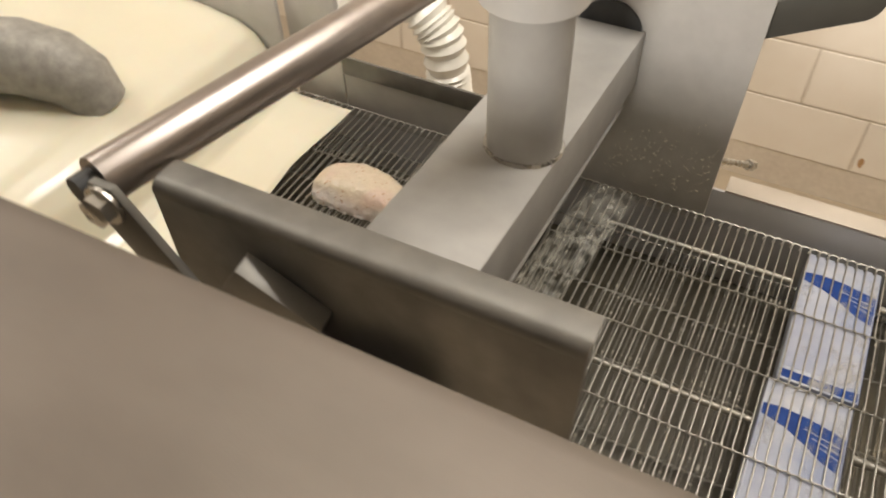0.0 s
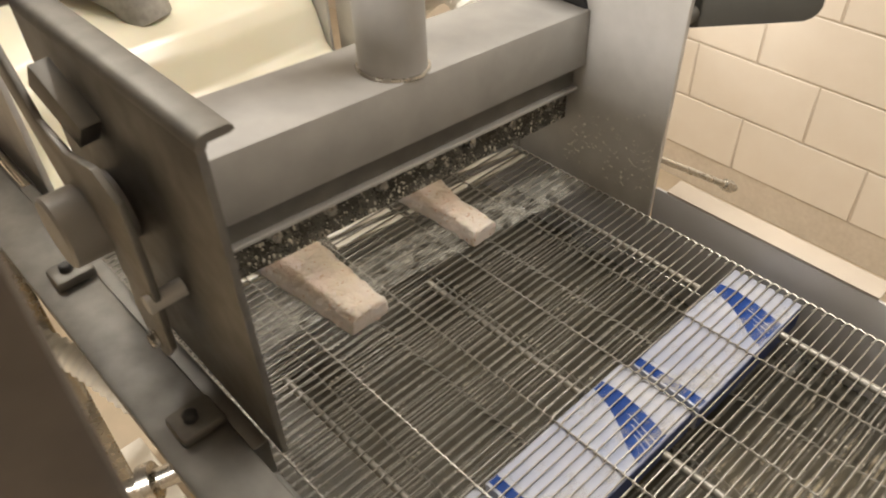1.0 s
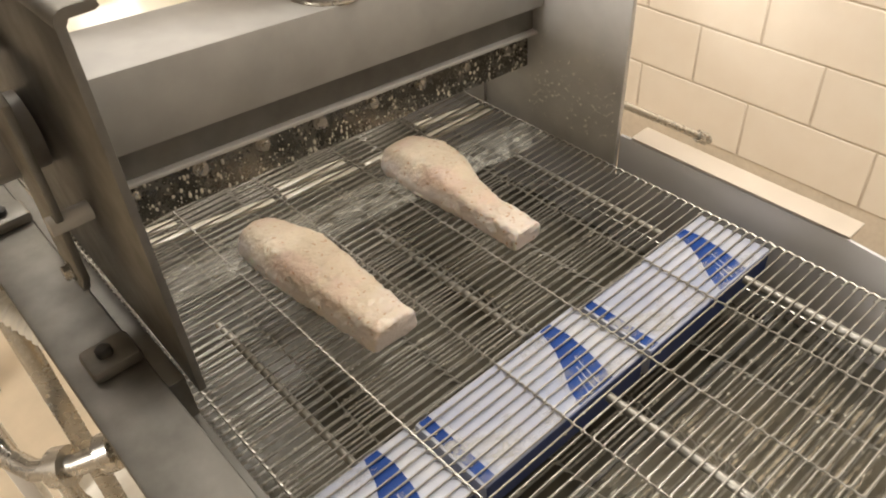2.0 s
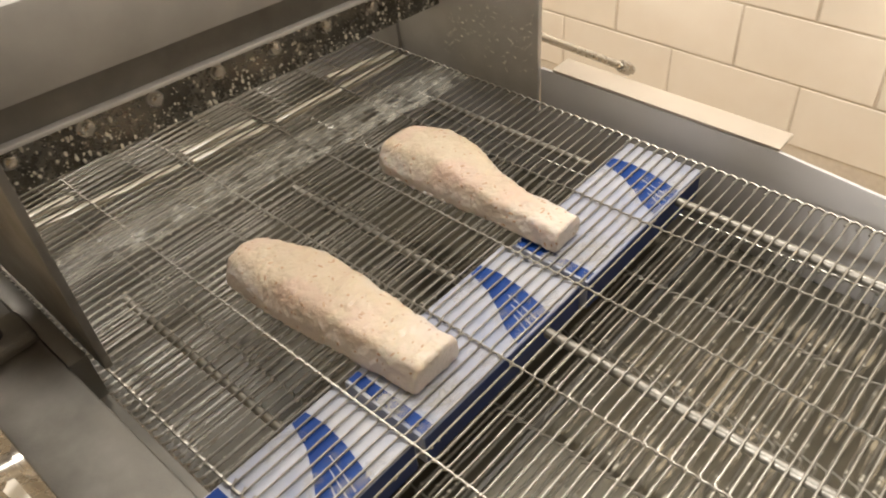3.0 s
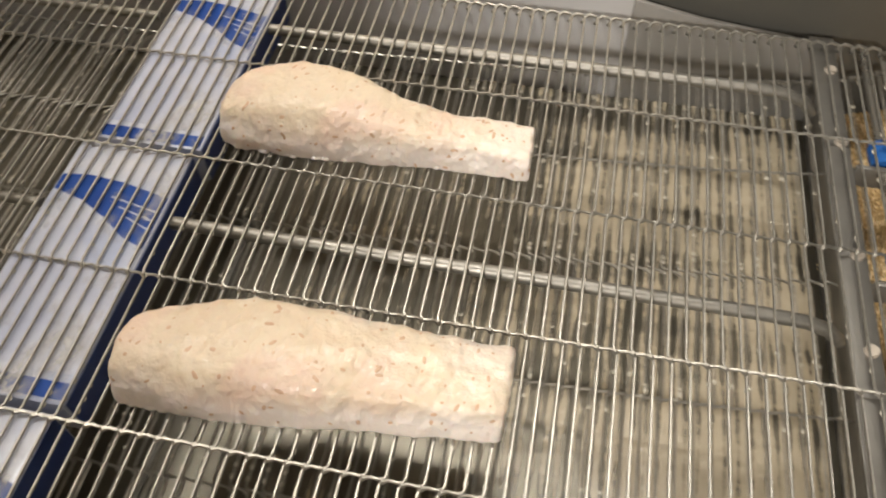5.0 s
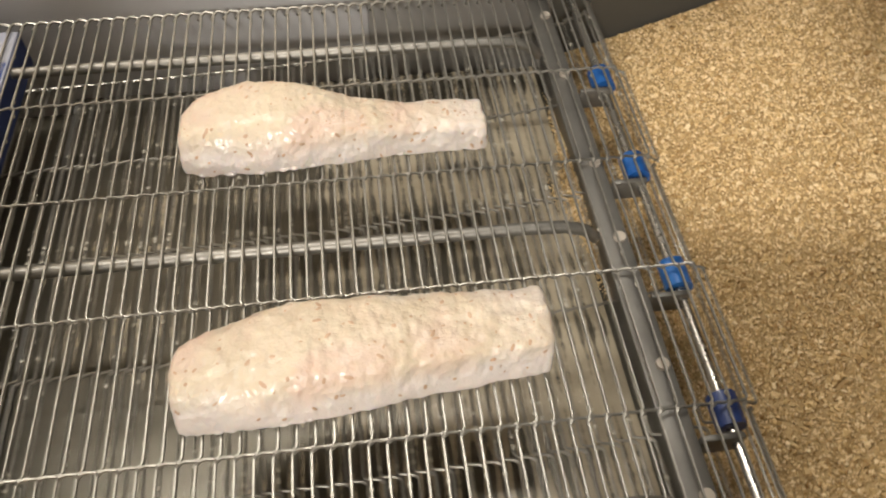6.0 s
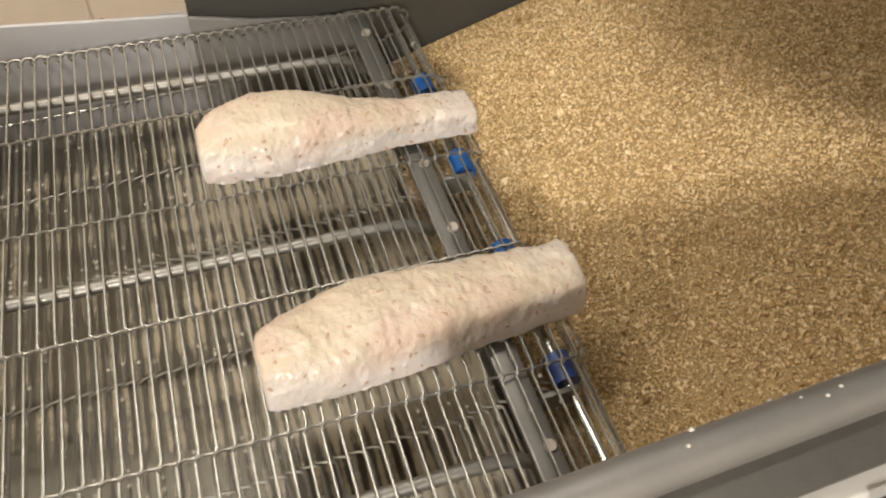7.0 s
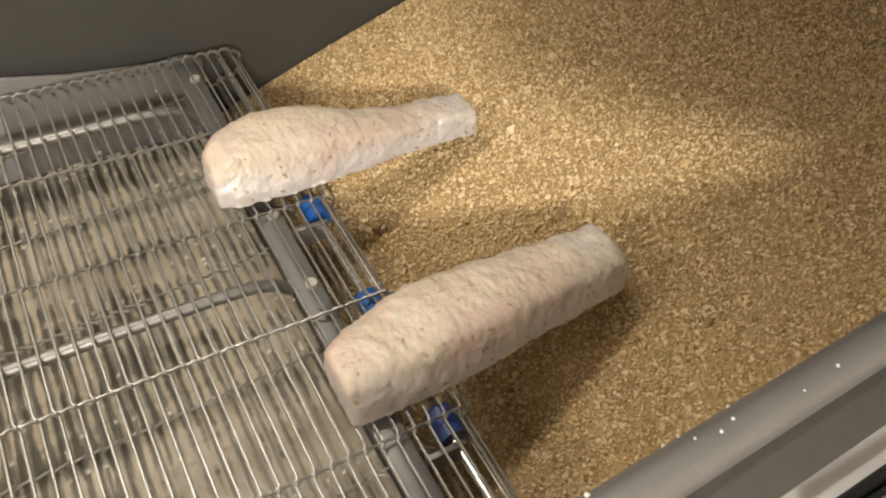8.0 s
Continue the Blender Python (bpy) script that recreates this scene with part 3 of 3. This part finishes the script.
for y in (0.488, 0.366, 0.244, 0.122):
    # the nearest roller gets navy to paint in the shade on it
    r = part("roller", tube([(NOSE_X, y - 0.013, 0), (NOSE_X, y + 0.013, 0)], 0.0112, 20), NAVY if y < 0.2 else BLUEPL, nose, "blue plastic roller, coloured navy for shade" if y < 0.2 else "blue plastic roller")
    r.location = (0, 0, -NOSE_R - 0.001)
    part("bracket", block(0.988, NOSE_X + 0.004, y - 0.024, y - 0.019, -0.03, -0.008, 0.001), DARK, nose)
part("shaft", tube([(NOSE_X, -0.03, -NOSE_R - 0.001), (NOSE_X, 0.635, -NOSE_R - 0.001)], 0.004, 10), BRIGHT, nose)

# ---- pipes and hoses under the near side ----
pump = thing("pump_piping", "polished chrome pipe run with clamps under the machine", "piping")
part("pipe", tube([(-0.66, -0.19, -0.20), (-0.58, -0.195, -0.33), (-0.53, -0.215, -0.42), (-0.48, -0.23, -0.46), (-0.42, -0.225, -0.48), (-0.36, -0.20, -0.48), (-0.30, -0.14, -0.46), (-0.26, -0.06, -0.44), (-0.22, 0.04, -0.42)], 0.020, 18), BRIGHT, pump)
for p, q in (((-0.60, -0.193, -0.30), (-0.575, -0.196, -0.34)), ((-0.55, -0.205, -0.385), (-0.53, -0.215, -0.42)), ((-0.33, -0.17, -0.47), (-0.31, -0.15, -0.463)), ((-0.28, -0.10, -0.45), (-0.27, -0.08, -0.445))):
    part("clamp", tube([p, q], 0.036, 18), BRIGHT, pump)
part("valve_body", block(-0.60, -0.545, -0.225, -0.17, -0.385, -0.315, 0.014, 3), BRIGHT, pump)
part("stand", block(-0.50, -0.475, -0.245, -0.22, FLOOR_Z, -0.46, 0.002), STEEL, pump)
part("stand", block(-0.245, -0.22, 0.0, 0.025, FLOOR_Z, -0.43, 0.002), STEEL, pump)
part("drain", tube([(-0.33, -0.172, -0.47), (-0.325, -0.168, -0.56), (-0.30, -0.15, -0.62), (-0.25, -0.12, -0.66), (-0.22, -0.08, FLOOR_Z + 0.02)], 0.015, 14), BRIGHT, pump)
ribbed_hose([(-0.70, -0.24, FLOOR_Z + 0.02), (-0.70, -0.24, -0.5), (-0.66, -0.22, -0.12), (-0.55, -0.17, -0.07), (-0.43, -0.155, -0.105), (-0.33, -0.10, -0.15), (-0.22, -0.06, -0.20), (-0.14, -0.01, -0.32), (-0.12, 0.03, -0.6), (-0.12, 0.04, FLOOR_Z + 0.02)], 0.021, 0.014, "white ribbed hose hanging under the machine")
crate = thing("plastic_crate", "blue and white plastic crate on the floor", "crate", (-0.72, -0.10, FLOOR_Z))
part("tray", block(-0.12, 0.12, -0.10, 0.10, 0, 0.14, 0.01), BLUEPL, crate)
part("lid", block(-0.125, 0.125, -0.105, 0.105, 0.1405, 0.16, 0.006), WHITEPL, crate)

# ---- breader ----
breader = thing("breader_hopper", "grey stainless crumb hopper with a rolled rim", "food machine")
# Far panel's dark colour stands in for the shade on its inner face
part("far_panel", block(0.79, 2.3, 0.655, 0.661, -0.35, 0.75), PANEL, breader, "grey far panel, darkened as if unlit")
part("near_panel", block(0.93, 2.3, -0.030, -0.025, -0.35, 0.150), STEEL, breader)
RIM = [Vector(p) for p in ((0.86, -0.034, 0.1495), (1.4, -0.016, 0.1695), (2.3, -0.004, 0.1945))]
part("rim", tube(RIM, 0.0125, 24), RIMM, breader, "round rolled steel rim")
band = bmesh.new()
ends = [[band.verts.new(p + Vector((0, dy, dz))) for dy, dz in ((-0.010, -0.006), (-0.010, -0.009), (-0.035, -0.012), (-0.035, -0.009))] for p in RIM]
for u, v in zip(ends, ends[1:]):
    for k in range(4):
        band.faces.new((u[k], u[(k + 1) % 4], v[(k + 1) % 4], v[k]))
band.faces.new(ends[0])
band.faces.new(ends[-1][::-1])
# Flange coloured darker than the rim for the way it faces the light
part("rim_flange", band, DARK, breader, "flat flange below the rim, darkened for its facing")
# Unseen boards added to shape the shadow that falls on the crumbs
part("light_blocker_top", block(1.02, 2.3, -0.130, 0.661, 0.756, 0.762), PANEL, breader)
part("light_blocker_side", prism([(1.02, 0.375), (1.32, 0.24), (1.6, 0.20), (2.3, 0.20), (2.3, 0.755), (1.02, 0.755)], "y", -0.130, -0.124, 0), PANEL, breader)
part("end_panel", block(2.3, 2.306, -0.05, 0.661, -0.35, 0.75), DARK, breader)
for x in (1.0, 2.2):
    for y in (-0.044, 0.58):
        part("leg", block(x, x + 0.04, y, y + 0.04, FLOOR_Z, -0.35, 0.002), STEEL, breader)
part("hopper_floor", block(0.93, 2.3, -0.05, 0.661, -0.356, -0.350), DARK, breader)
flecks = bmesh.new()
rnd = random.Random(4)
for i in range(26):
    x, a = rnd.uniform(0.96, 1.5), rnd.uniform(0.2, 2.2)
    bmesh.ops.create_icosphere(flecks, subdivisions=1, radius=rnd.uniform(0.0008, 0.0022), matrix=Matrix.Translation((x, -0.034 + 0.0333 * (x - 0.86) + 0.0125 * math.cos(a), 0.1495 + 0.037 * (x - 0.86) + 0.0125 * math.sin(a))))
tagged(part("crumb_specks", flecks, WHITEPL, breader, "stray pale crumbs"), kind="stuff")

cart = thing("white_cabinet", "white coated control cabinet beside the breader", "cabinet")
part("body", block(0.98, 1.9, -0.62, -0.046, FLOOR_Z, 0.134, 0.003), CEILM, cart)
# Thin black sheet painting the shaded gap around the grey box
part("dark_gap", block(1.078, 1.52, -0.36, -0.074, 0.1342, 0.1362, 0.0005), BLACK, cart)
part("grey_box", block(1.092, 1.50, -0.34, -0.086, 0.1364, 0.156, 0.007, 3), STEEL, cart)
part("cable", tube([(1.068, -0.30, 0.1385), (1.070, -0.16, 0.1385), (1.072, -0.11, 0.1385), (1.080, -0.078, 0.1385), (1.50, -0.070, 0.1385)], 0.0035, 10), BLACK, cart)

# ---- fillets ----
def fillet(name, outline, seed, label):
    """Outline: rows of along, near edge, far edge, height; the back end lies at 0."""
    keys = np.array(outline)
    n, m = 190, 92
    bm = bmesh.new()
    rings = []
    for i in range(n + 1):
        u = keys[0, 0] + (keys[-1, 0] - keys[0, 0]) * i / n
        a, b, h = (np.interp(u, keys[:, 0], keys[:, k]) for k in (1, 2, 3))
        end = min(i, n - i) / 4.0
        r = math.sqrt(max(0.0, 1 - (1 - min(end, 1)) ** 2)) * 0.10 + 0.90
        mid, half = (a + b) / 2, (b - a) / 2 * r
        ring = []
        w, hh = 2 * half, h * r
        lean = 0.30 - 0.16 * i / n
        y0 = mid - half
        section = [(y0, 0.0), (y0 - 0.001, 0.10 * hh), (y0 + 0.02 * w, 0.42 * hh), (y0 + lean * 0.5 * w, 0.80 * hh), (y0 + lean * w, 0.98 * hh), (y0 + 0.52 * w, 1.02 * hh), (y0 + 0.80 * w, 0.97 * hh), (y0 + 0.97 * w, 0.80 * hh), (y0 + w, 0.36 * hh), (y0 + 0.98 * w, 0.0)]
        raw = np.array(section)
        for k in range(3):
            nxt = np.roll(raw, -1, axis=0)
            raw = np.stack([0.75 * raw + 0.25 * nxt, 0.25 * raw + 0.75 * nxt], 1).reshape(-1, 2)
        raw = np.vstack([raw, raw[:1]])
        way = np.concatenate([[0], np.cumsum(np.hypot(*np.diff(raw, axis=0).T))])
        for d in np.linspace(0, way[-1], m, endpoint=False):
            ring.append(bm.verts.new((u, np.interp(d, way, raw[:, 0]), np.interp(d, way, raw[:, 1]))))
        rings.append(ring)
    for u, v in zip(rings, rings[1:]):
        for j in range(m):
            bm.faces.new((u[j], u[(j + 1) % m], v[(j + 1) % m], v[j]))
    for ring in (rings[0], rings[-1]):
        c = bm.verts.new(sum((v.co for v in ring), Vector()) / m)
        for j in range(m):
            bm.faces.new((ring[j], ring[(j + 1) % m], c))
    bmesh.ops.recalc_face_normals(bm, faces=bm.faces)
    bm.normal_update()
    for v, nrm in [(v, v.normal.copy()) for v in bm.verts]:
        p = v.co.copy()
        d = 0.0019 * noise.noise(p * 38 + Vector((seed, 0, 0))) + 0.0011 * noise.noise(p * 105 + Vector((0, seed, 0))) + 0.0007 * noise.noise(p * 230 + Vector((seed, seed, 0)))
        v.co += nrm * d
        v.co.z = max(v.co.z, 0.0)
    ob = part(name, bm, FISH)
    tagged(ob, label, "fillet", "battered fillets")
    return ob


def flecks_on(ob, seed, count):
    """Seasoning flecks pressed into the upper side."""
    rnd = random.Random(seed)
    me = ob.data
    up = [p for p in me.polygons if p.normal.z > 0.1]
    bm = bmesh.new()
    for i in range(count):
        p = rnd.choice(up)
        s = rnd.uniform(0.0007, 0.0018)
        m = Matrix.Translation(p.center) @ p.normal.to_track_quat("Z", "Y").to_matrix().to_4x4() @ Matrix.Rotation(rnd.uniform(0, 6.28), 4, "Z") @ Matrix.Diagonal((rnd.uniform(0.8, 2.4), 1, 0.3, 1))
        bmesh.ops.create_icosphere(bm, subdivisions=1, radius=s, matrix=m)
    tagged(part("seasoning", bm, SPOT, ob, "tiny brown seasoning flecks"), kind="stuff")


def batter_fringe(ob, seed, near):
    """Ragged batter drips along the lower near edge."""
    rnd = random.Random(seed)
    bm = bmesh.new()
    for i in range(90):
        u = rnd.uniform(0.016, 0.20)
        y = np.interp(u, near[0], near[1]) + rnd.uniform(-0.0005, 0.005)
        bmesh.ops.create_icosphere(bm, subdivisions=2, radius=rnd.uniform(0.0018, 0.0042), matrix=Matrix.Translation((u, y, 0.0028)) @ Matrix.Diagonal((1.3, 1, 0.6, 1)))
    part("batter_fringe", bm, FISH, ob, "ragged pale batter fringe")


FILLET_A = fillet("fish_fillet", [(0.010, 0.004, 0.058, 0.033), (0.03, 0.001, 0.070, 0.036), (0.09, 0.002, 0.087, 0.039), (0.15, 0.008, 0.086, 0.038), (0.20, 0.015, 0.084, 0.035), (0.274, 0.022, 0.083, 0.032)], 3, "cream battered pale fish fillet with square-cut ends")
FILLET_B = fillet("fish_fillet", [(-0.001, 0.007, 0.056, 0.032), (0.016, 0.002, 0.074, 0.039), (0.054, 0.001, 0.088, 0.043), (0.10, 0.003, 0.083, 0.041), (0.158, 0.007, 0.061, 0.033), (0.20, 0.010, 0.057, 0.028), (0.264, 0.010, 0.058, 0.025)], 9, "cream battered pale fish fillet tapering to a tail")
flecks_on(FILLET_A, 21, 120)
flecks_on(FILLET_B, 22, 120)
batter_fringe(FILLET_A, 31, ((0, 0.09, 0.2, 0.262), (0.004, 0.003, 0.022, 0.030)))
batter_fringe(FILLET_B, 32, ((0, 0.06, 0.16, 0.258), (0.006, 0.001, 0.010, 0.014)))

# ---- crumbs ----
SLOPE = 0.40


def crumb_height(x, y):
    return -0.112 + SLOPE * (x - 1.04) + 0.012 * math.sin(7 * x + 3 * y) + 0.010 * math.sin(13 * y - 4 * x) + 0.08 * max(0.0, y - 0.5) ** 1.0


def crumb_bed(seed=5):
    rng = np.random.default_rng(seed)
    nx, ny = 120, 46
    xs, ys = np.linspace(-0.55, 1.35, nx), np.linspace(-0.022, 0.653, ny)
    bm = bmesh.new()
    grid = [[bm.verts.new((x, y, crumb_height(x + 1.0, y) - 0.002)) for y in ys] for x in xs]
    for i in range(nx - 1):
        for j in range(ny - 1):
            bm.faces.new((grid[i][j], grid[i + 1][j], grid[i + 1][j + 1], grid[i][j + 1]))
    bed = part("crumb_bed", bm, CRUMBBASE)
    tagged(bed, "bed of golden toasted bread crumbs sliding up the breader", "bread crumbs", kind="stuff")
    count = 225000
    base = np.array([(1, 0, 0), (0, 1, 0), (-1, 0, 0), (0, -1, 0), (0, 0, 0.8), (0, 0, -0.8)])
    x = rng.uniform(-0.40, 0.95, count)
    y = rng.uniform(-0.02, 0.65, count)
    z = np.array([crumb_height(a + 1.0, b) for a, b in zip(x, y)])
    size = rng.gamma(2.4, 0.00034, count) + 0.00055
    q = rng.normal(size=(count, 4))
    q /= np.linalg.norm(q, axis=1)[:, None]
    w, i, j, k = q.T
    rot = np.stack([np.stack([1 - 2 * (j * j + k * k), 2 * (i * j - k * w), 2 * (i * k + j * w)], -1), np.stack([2 * (i * j + k * w), 1 - 2 * (i * i + k * k), 2 * (j * k - i * w)], -1), np.stack([2 * (i * k - j * w), 2 * (j * k + i * w), 1 - 2 * (i * i + j * j)], -1)], 1)
    shape = base[None] * rng.uniform(0.65, 1.45, (count, 1, 3)) * rng.uniform(0.7, 1.3, (count, 6, 1))
    v = np.einsum("nab,nkb->nka", rot, shape) * size[:, None, None] + np.stack([x, y, z], -1)[:, None]
    faces = np.array([(0, 1, 4), (1, 2, 4), (2, 3, 4), (3, 0, 4), (1, 0, 5), (2, 1, 5), (3, 2, 5), (0, 3, 5)])
    f = (np.arange(count)[:, None, None] * 6 + faces[None]).reshape(-1, 3)
    me = bpy.data.meshes.new("crumbs")
    me.from_pydata(v.reshape(-1, 3).tolist(), [], f.tolist())
    me.materials.append(CRUMB)
    ob = new("loose_crumbs", me)
    ob.parent = bed
    tagged(ob, "golden toasted crumbs", kind="stuff")
    return bed


CRUMBBASE = material("crumb_mass", (0.40, 0.265, 0.115), 0.85, 0.0, (0.58, 0.42, 0.21), 260, 1.0, 1.0, 420)
CRUMBS = crumb_bed()

# ---- wire belt ----
def strand_points():
    """One cross wire: straight runs, a hooked jog at every chain row, a curl at both edges."""
    p = PITCH
    pts = [(p * 0.8, 0.003, -0.001), (p * 0.98, -0.002, -0.001), (p * 0.9, -0.0048, 0.001), (p * 0.35, -0.0055, 0.0022), (0.0, -0.003, 0.0), (0, 0.004, 0)]
    for k in range(1, 5):
        y, a, b = ROW * k, (0 if k % 2 else 1.25 * p), (1.25 * p if k % 2 else 0)
        turn = 1 if k % 2 else -1
        pts += [(a, y - 0.0034, 0), (a + turn * 0.12 * p, y - 0.0012, 0.0014), (a + turn * 0.40 * p, y + 0.0002, 0.0010), (a + turn * 0.92 * p, y + 0.0004, -0.0008), (a + turn * 1.16 * p, y + 0.0014, -0.0002), (b, y + 0.0034, 0)]
    pts += [(0, W - 0.004, 0), (0, W + 0.003, 0), (p * 0.35, W + 0.0055, 0.0022), (p * 0.9, W + 0.0048, 0.001), (p * 0.98, W + 0.002, -0.001), (p * 0.8, W - 0.003, -0.001)]
    return pts


def belt_pose(s):
    """Where a wire stands after s metres along the belt's closed loop."""
    run = NOSE_X - TAIL_X
    turn = math.pi * NOSE_R
    s %= 2 * run + 2 * turn
    if s < run:
        return pose(TAIL_X + s, 0, 0)
    s -= run
    if s < turn:
        a = s / NOSE_R
        return pose(NOSE_X + NOSE_R * math.sin(a), 0, -NOSE_R + NOSE_R * math.cos(a), 0, math.degrees(a), 0)
    s -= turn
    if s < run:
        drop = 0.055 * math.sin(math.pi * min(1.0, s / run)) ** 0.5
        return pose(NOSE_X - s, 0, -2 * NOSE_R - drop, 0, 180, 0)
    a = math.pi + (s - run) / NOSE_R
    return pose(TAIL_X + NOSE_R * math.sin(a), 0, -NOSE_R + NOSE_R * math.cos(a), 0, math.degrees(a), 0)


WETDRIP = material("hanging_batter_drop", (0.54, 0.51, 0.43), 0.25, 0.0, (0.34, 0.31, 0.25), 90, 0.8)


def strand_mesh(seed):
    rnd = random.Random(seed)
    pts = strand_points()
    bm = tube(pts, 0.00132, 5, caps=False, radii=[(0.0021 if q[2] == 0.0014 else 0.00118) if 0.003 < q[1] < W - 0.003 else 0.0017 for q in pts])
    bare = len(bm.faces)
    for i in range(9):
        y = rnd.uniform(0.01, W - 0.01) if i < 5 else ROW * rnd.randint(1, 4) + rnd.uniform(0.004, 0.02)
        x = 1.25 * PITCH if int(y / ROW) % 2 else 0.0
        bmesh.ops.create_icosphere(bm, subdivisions=1, radius=rnd.uniform(0.0013, 0.0021), matrix=Matrix.Translation((x, y, -0.0014)) @ Matrix.Diagonal((1, 1.3, 0.8, 1)))
    bm.faces.ensure_lookup_table()
    for f in bm.faces[bare:]:
        f.material_index = 1
    me = mesh_of("cross_wire", bm, WIRE)
    me.materials.append(WETDRIP)
    return me


BELT = thing("wire_belt", "moving steel wire mesh conveyor belt wet with batter", "conveyor belt")
STRANDS = [strand_mesh(k) for k in range(7)]
LOOP = 2 * (NOSE_X - TAIL_X) + 2 * math.pi * NOSE_R
COUNT = int(LOOP / PITCH)
WIRES = []
rnd = random.Random(2)
for i in range(COUNT):
    ob = new("cross_wire", rnd.choice(STRANDS))
    ob.parent = BELT
    WIRES.append((ob, i * LOOP / COUNT))


# ---- block wall ----
def wall_blocks():
    w, h, gap = 0.446, 0.2155, 0.008
    me = mesh_of("block", block(-w / 2 + gap / 2, w / 2 - gap / 2, -0.001, 0.005, -h / 2 + gap / 2, h / 2 - gap / 2, 0.002, 1), BLOCKM)
    for r in range(-1, 12):
        z = -0.6825 + h * r
        for c in range(-6, 7):
            ob = new("block", me)
            ob.parent = wall
            ob.location = (-0.168 + w / 2 + w * c + (0 if r % 2 == 0 else w / 2), WALL_Y, z)


wall_blocks()
for x, z, w, h in ((0.526, -0.955, 0.010, 0.022),):
    bm = bmesh.new()
    rnd = random.Random(int(x * 100))
    ring = [bm.verts.new((x + w * math.cos(a) * rnd.uniform(0.7, 1.2), WALL_Y - 0.0018, z + h * math.sin(a) * rnd.uniform(0.7, 1.2))) for a in np.linspace(0, 6.0, 14)]
    bm.faces.new(ring)
    part("stain", bm, STAIN, wall, "brown rust stain")

# ---- everything that moves ----
def motions():
    run, turn = NOSE_X - TAIL_X, math.pi * NOSE_R
    for ob, s in WIRES:
        far = s + SPEED * 8.0
        bends = any(a < far and s < b for a, b in ((run - 0.01, run + turn + 0.01), (2 * run + turn - 0.01, LOOP + 0.01), (LOOP + run - 0.01, LOOP + run + turn)))
        on_return = far > run
        step = 0.2 if bends else (1.0 if on_return else 4.0)
        n = round(8.0 / step)
        walk(ob, [(k * step, belt_pose(s + SPEED * k * step)) for k in range(n + 1)])

    def ride(back, t):
        slip = 0.011 * min(1.0, max(0.0, (t - 6.0) / 1.4))
        return back + SPEED * t - slip

    for ob, back, y in ((FILLET_A, -0.377, 0.138), (FILLET_B, -0.379, 0.378)):
        rows = []
        for k in range(17):
            t = k * 0.5
            x = ride(back, t)
            tip = 0.8 * max(0.0, t - 6.8)
            rows.append((t, pose(x, y, 0.0015, 0, tip, 0)))
        walk(ob, rows)
    walk(CRUMBS, [(t, pose(1.0 + SPEED * (t - 6.0), 0, SLOPE * SPEED * (t - 6.0))) for t in (0, 4, 8)])


motions()
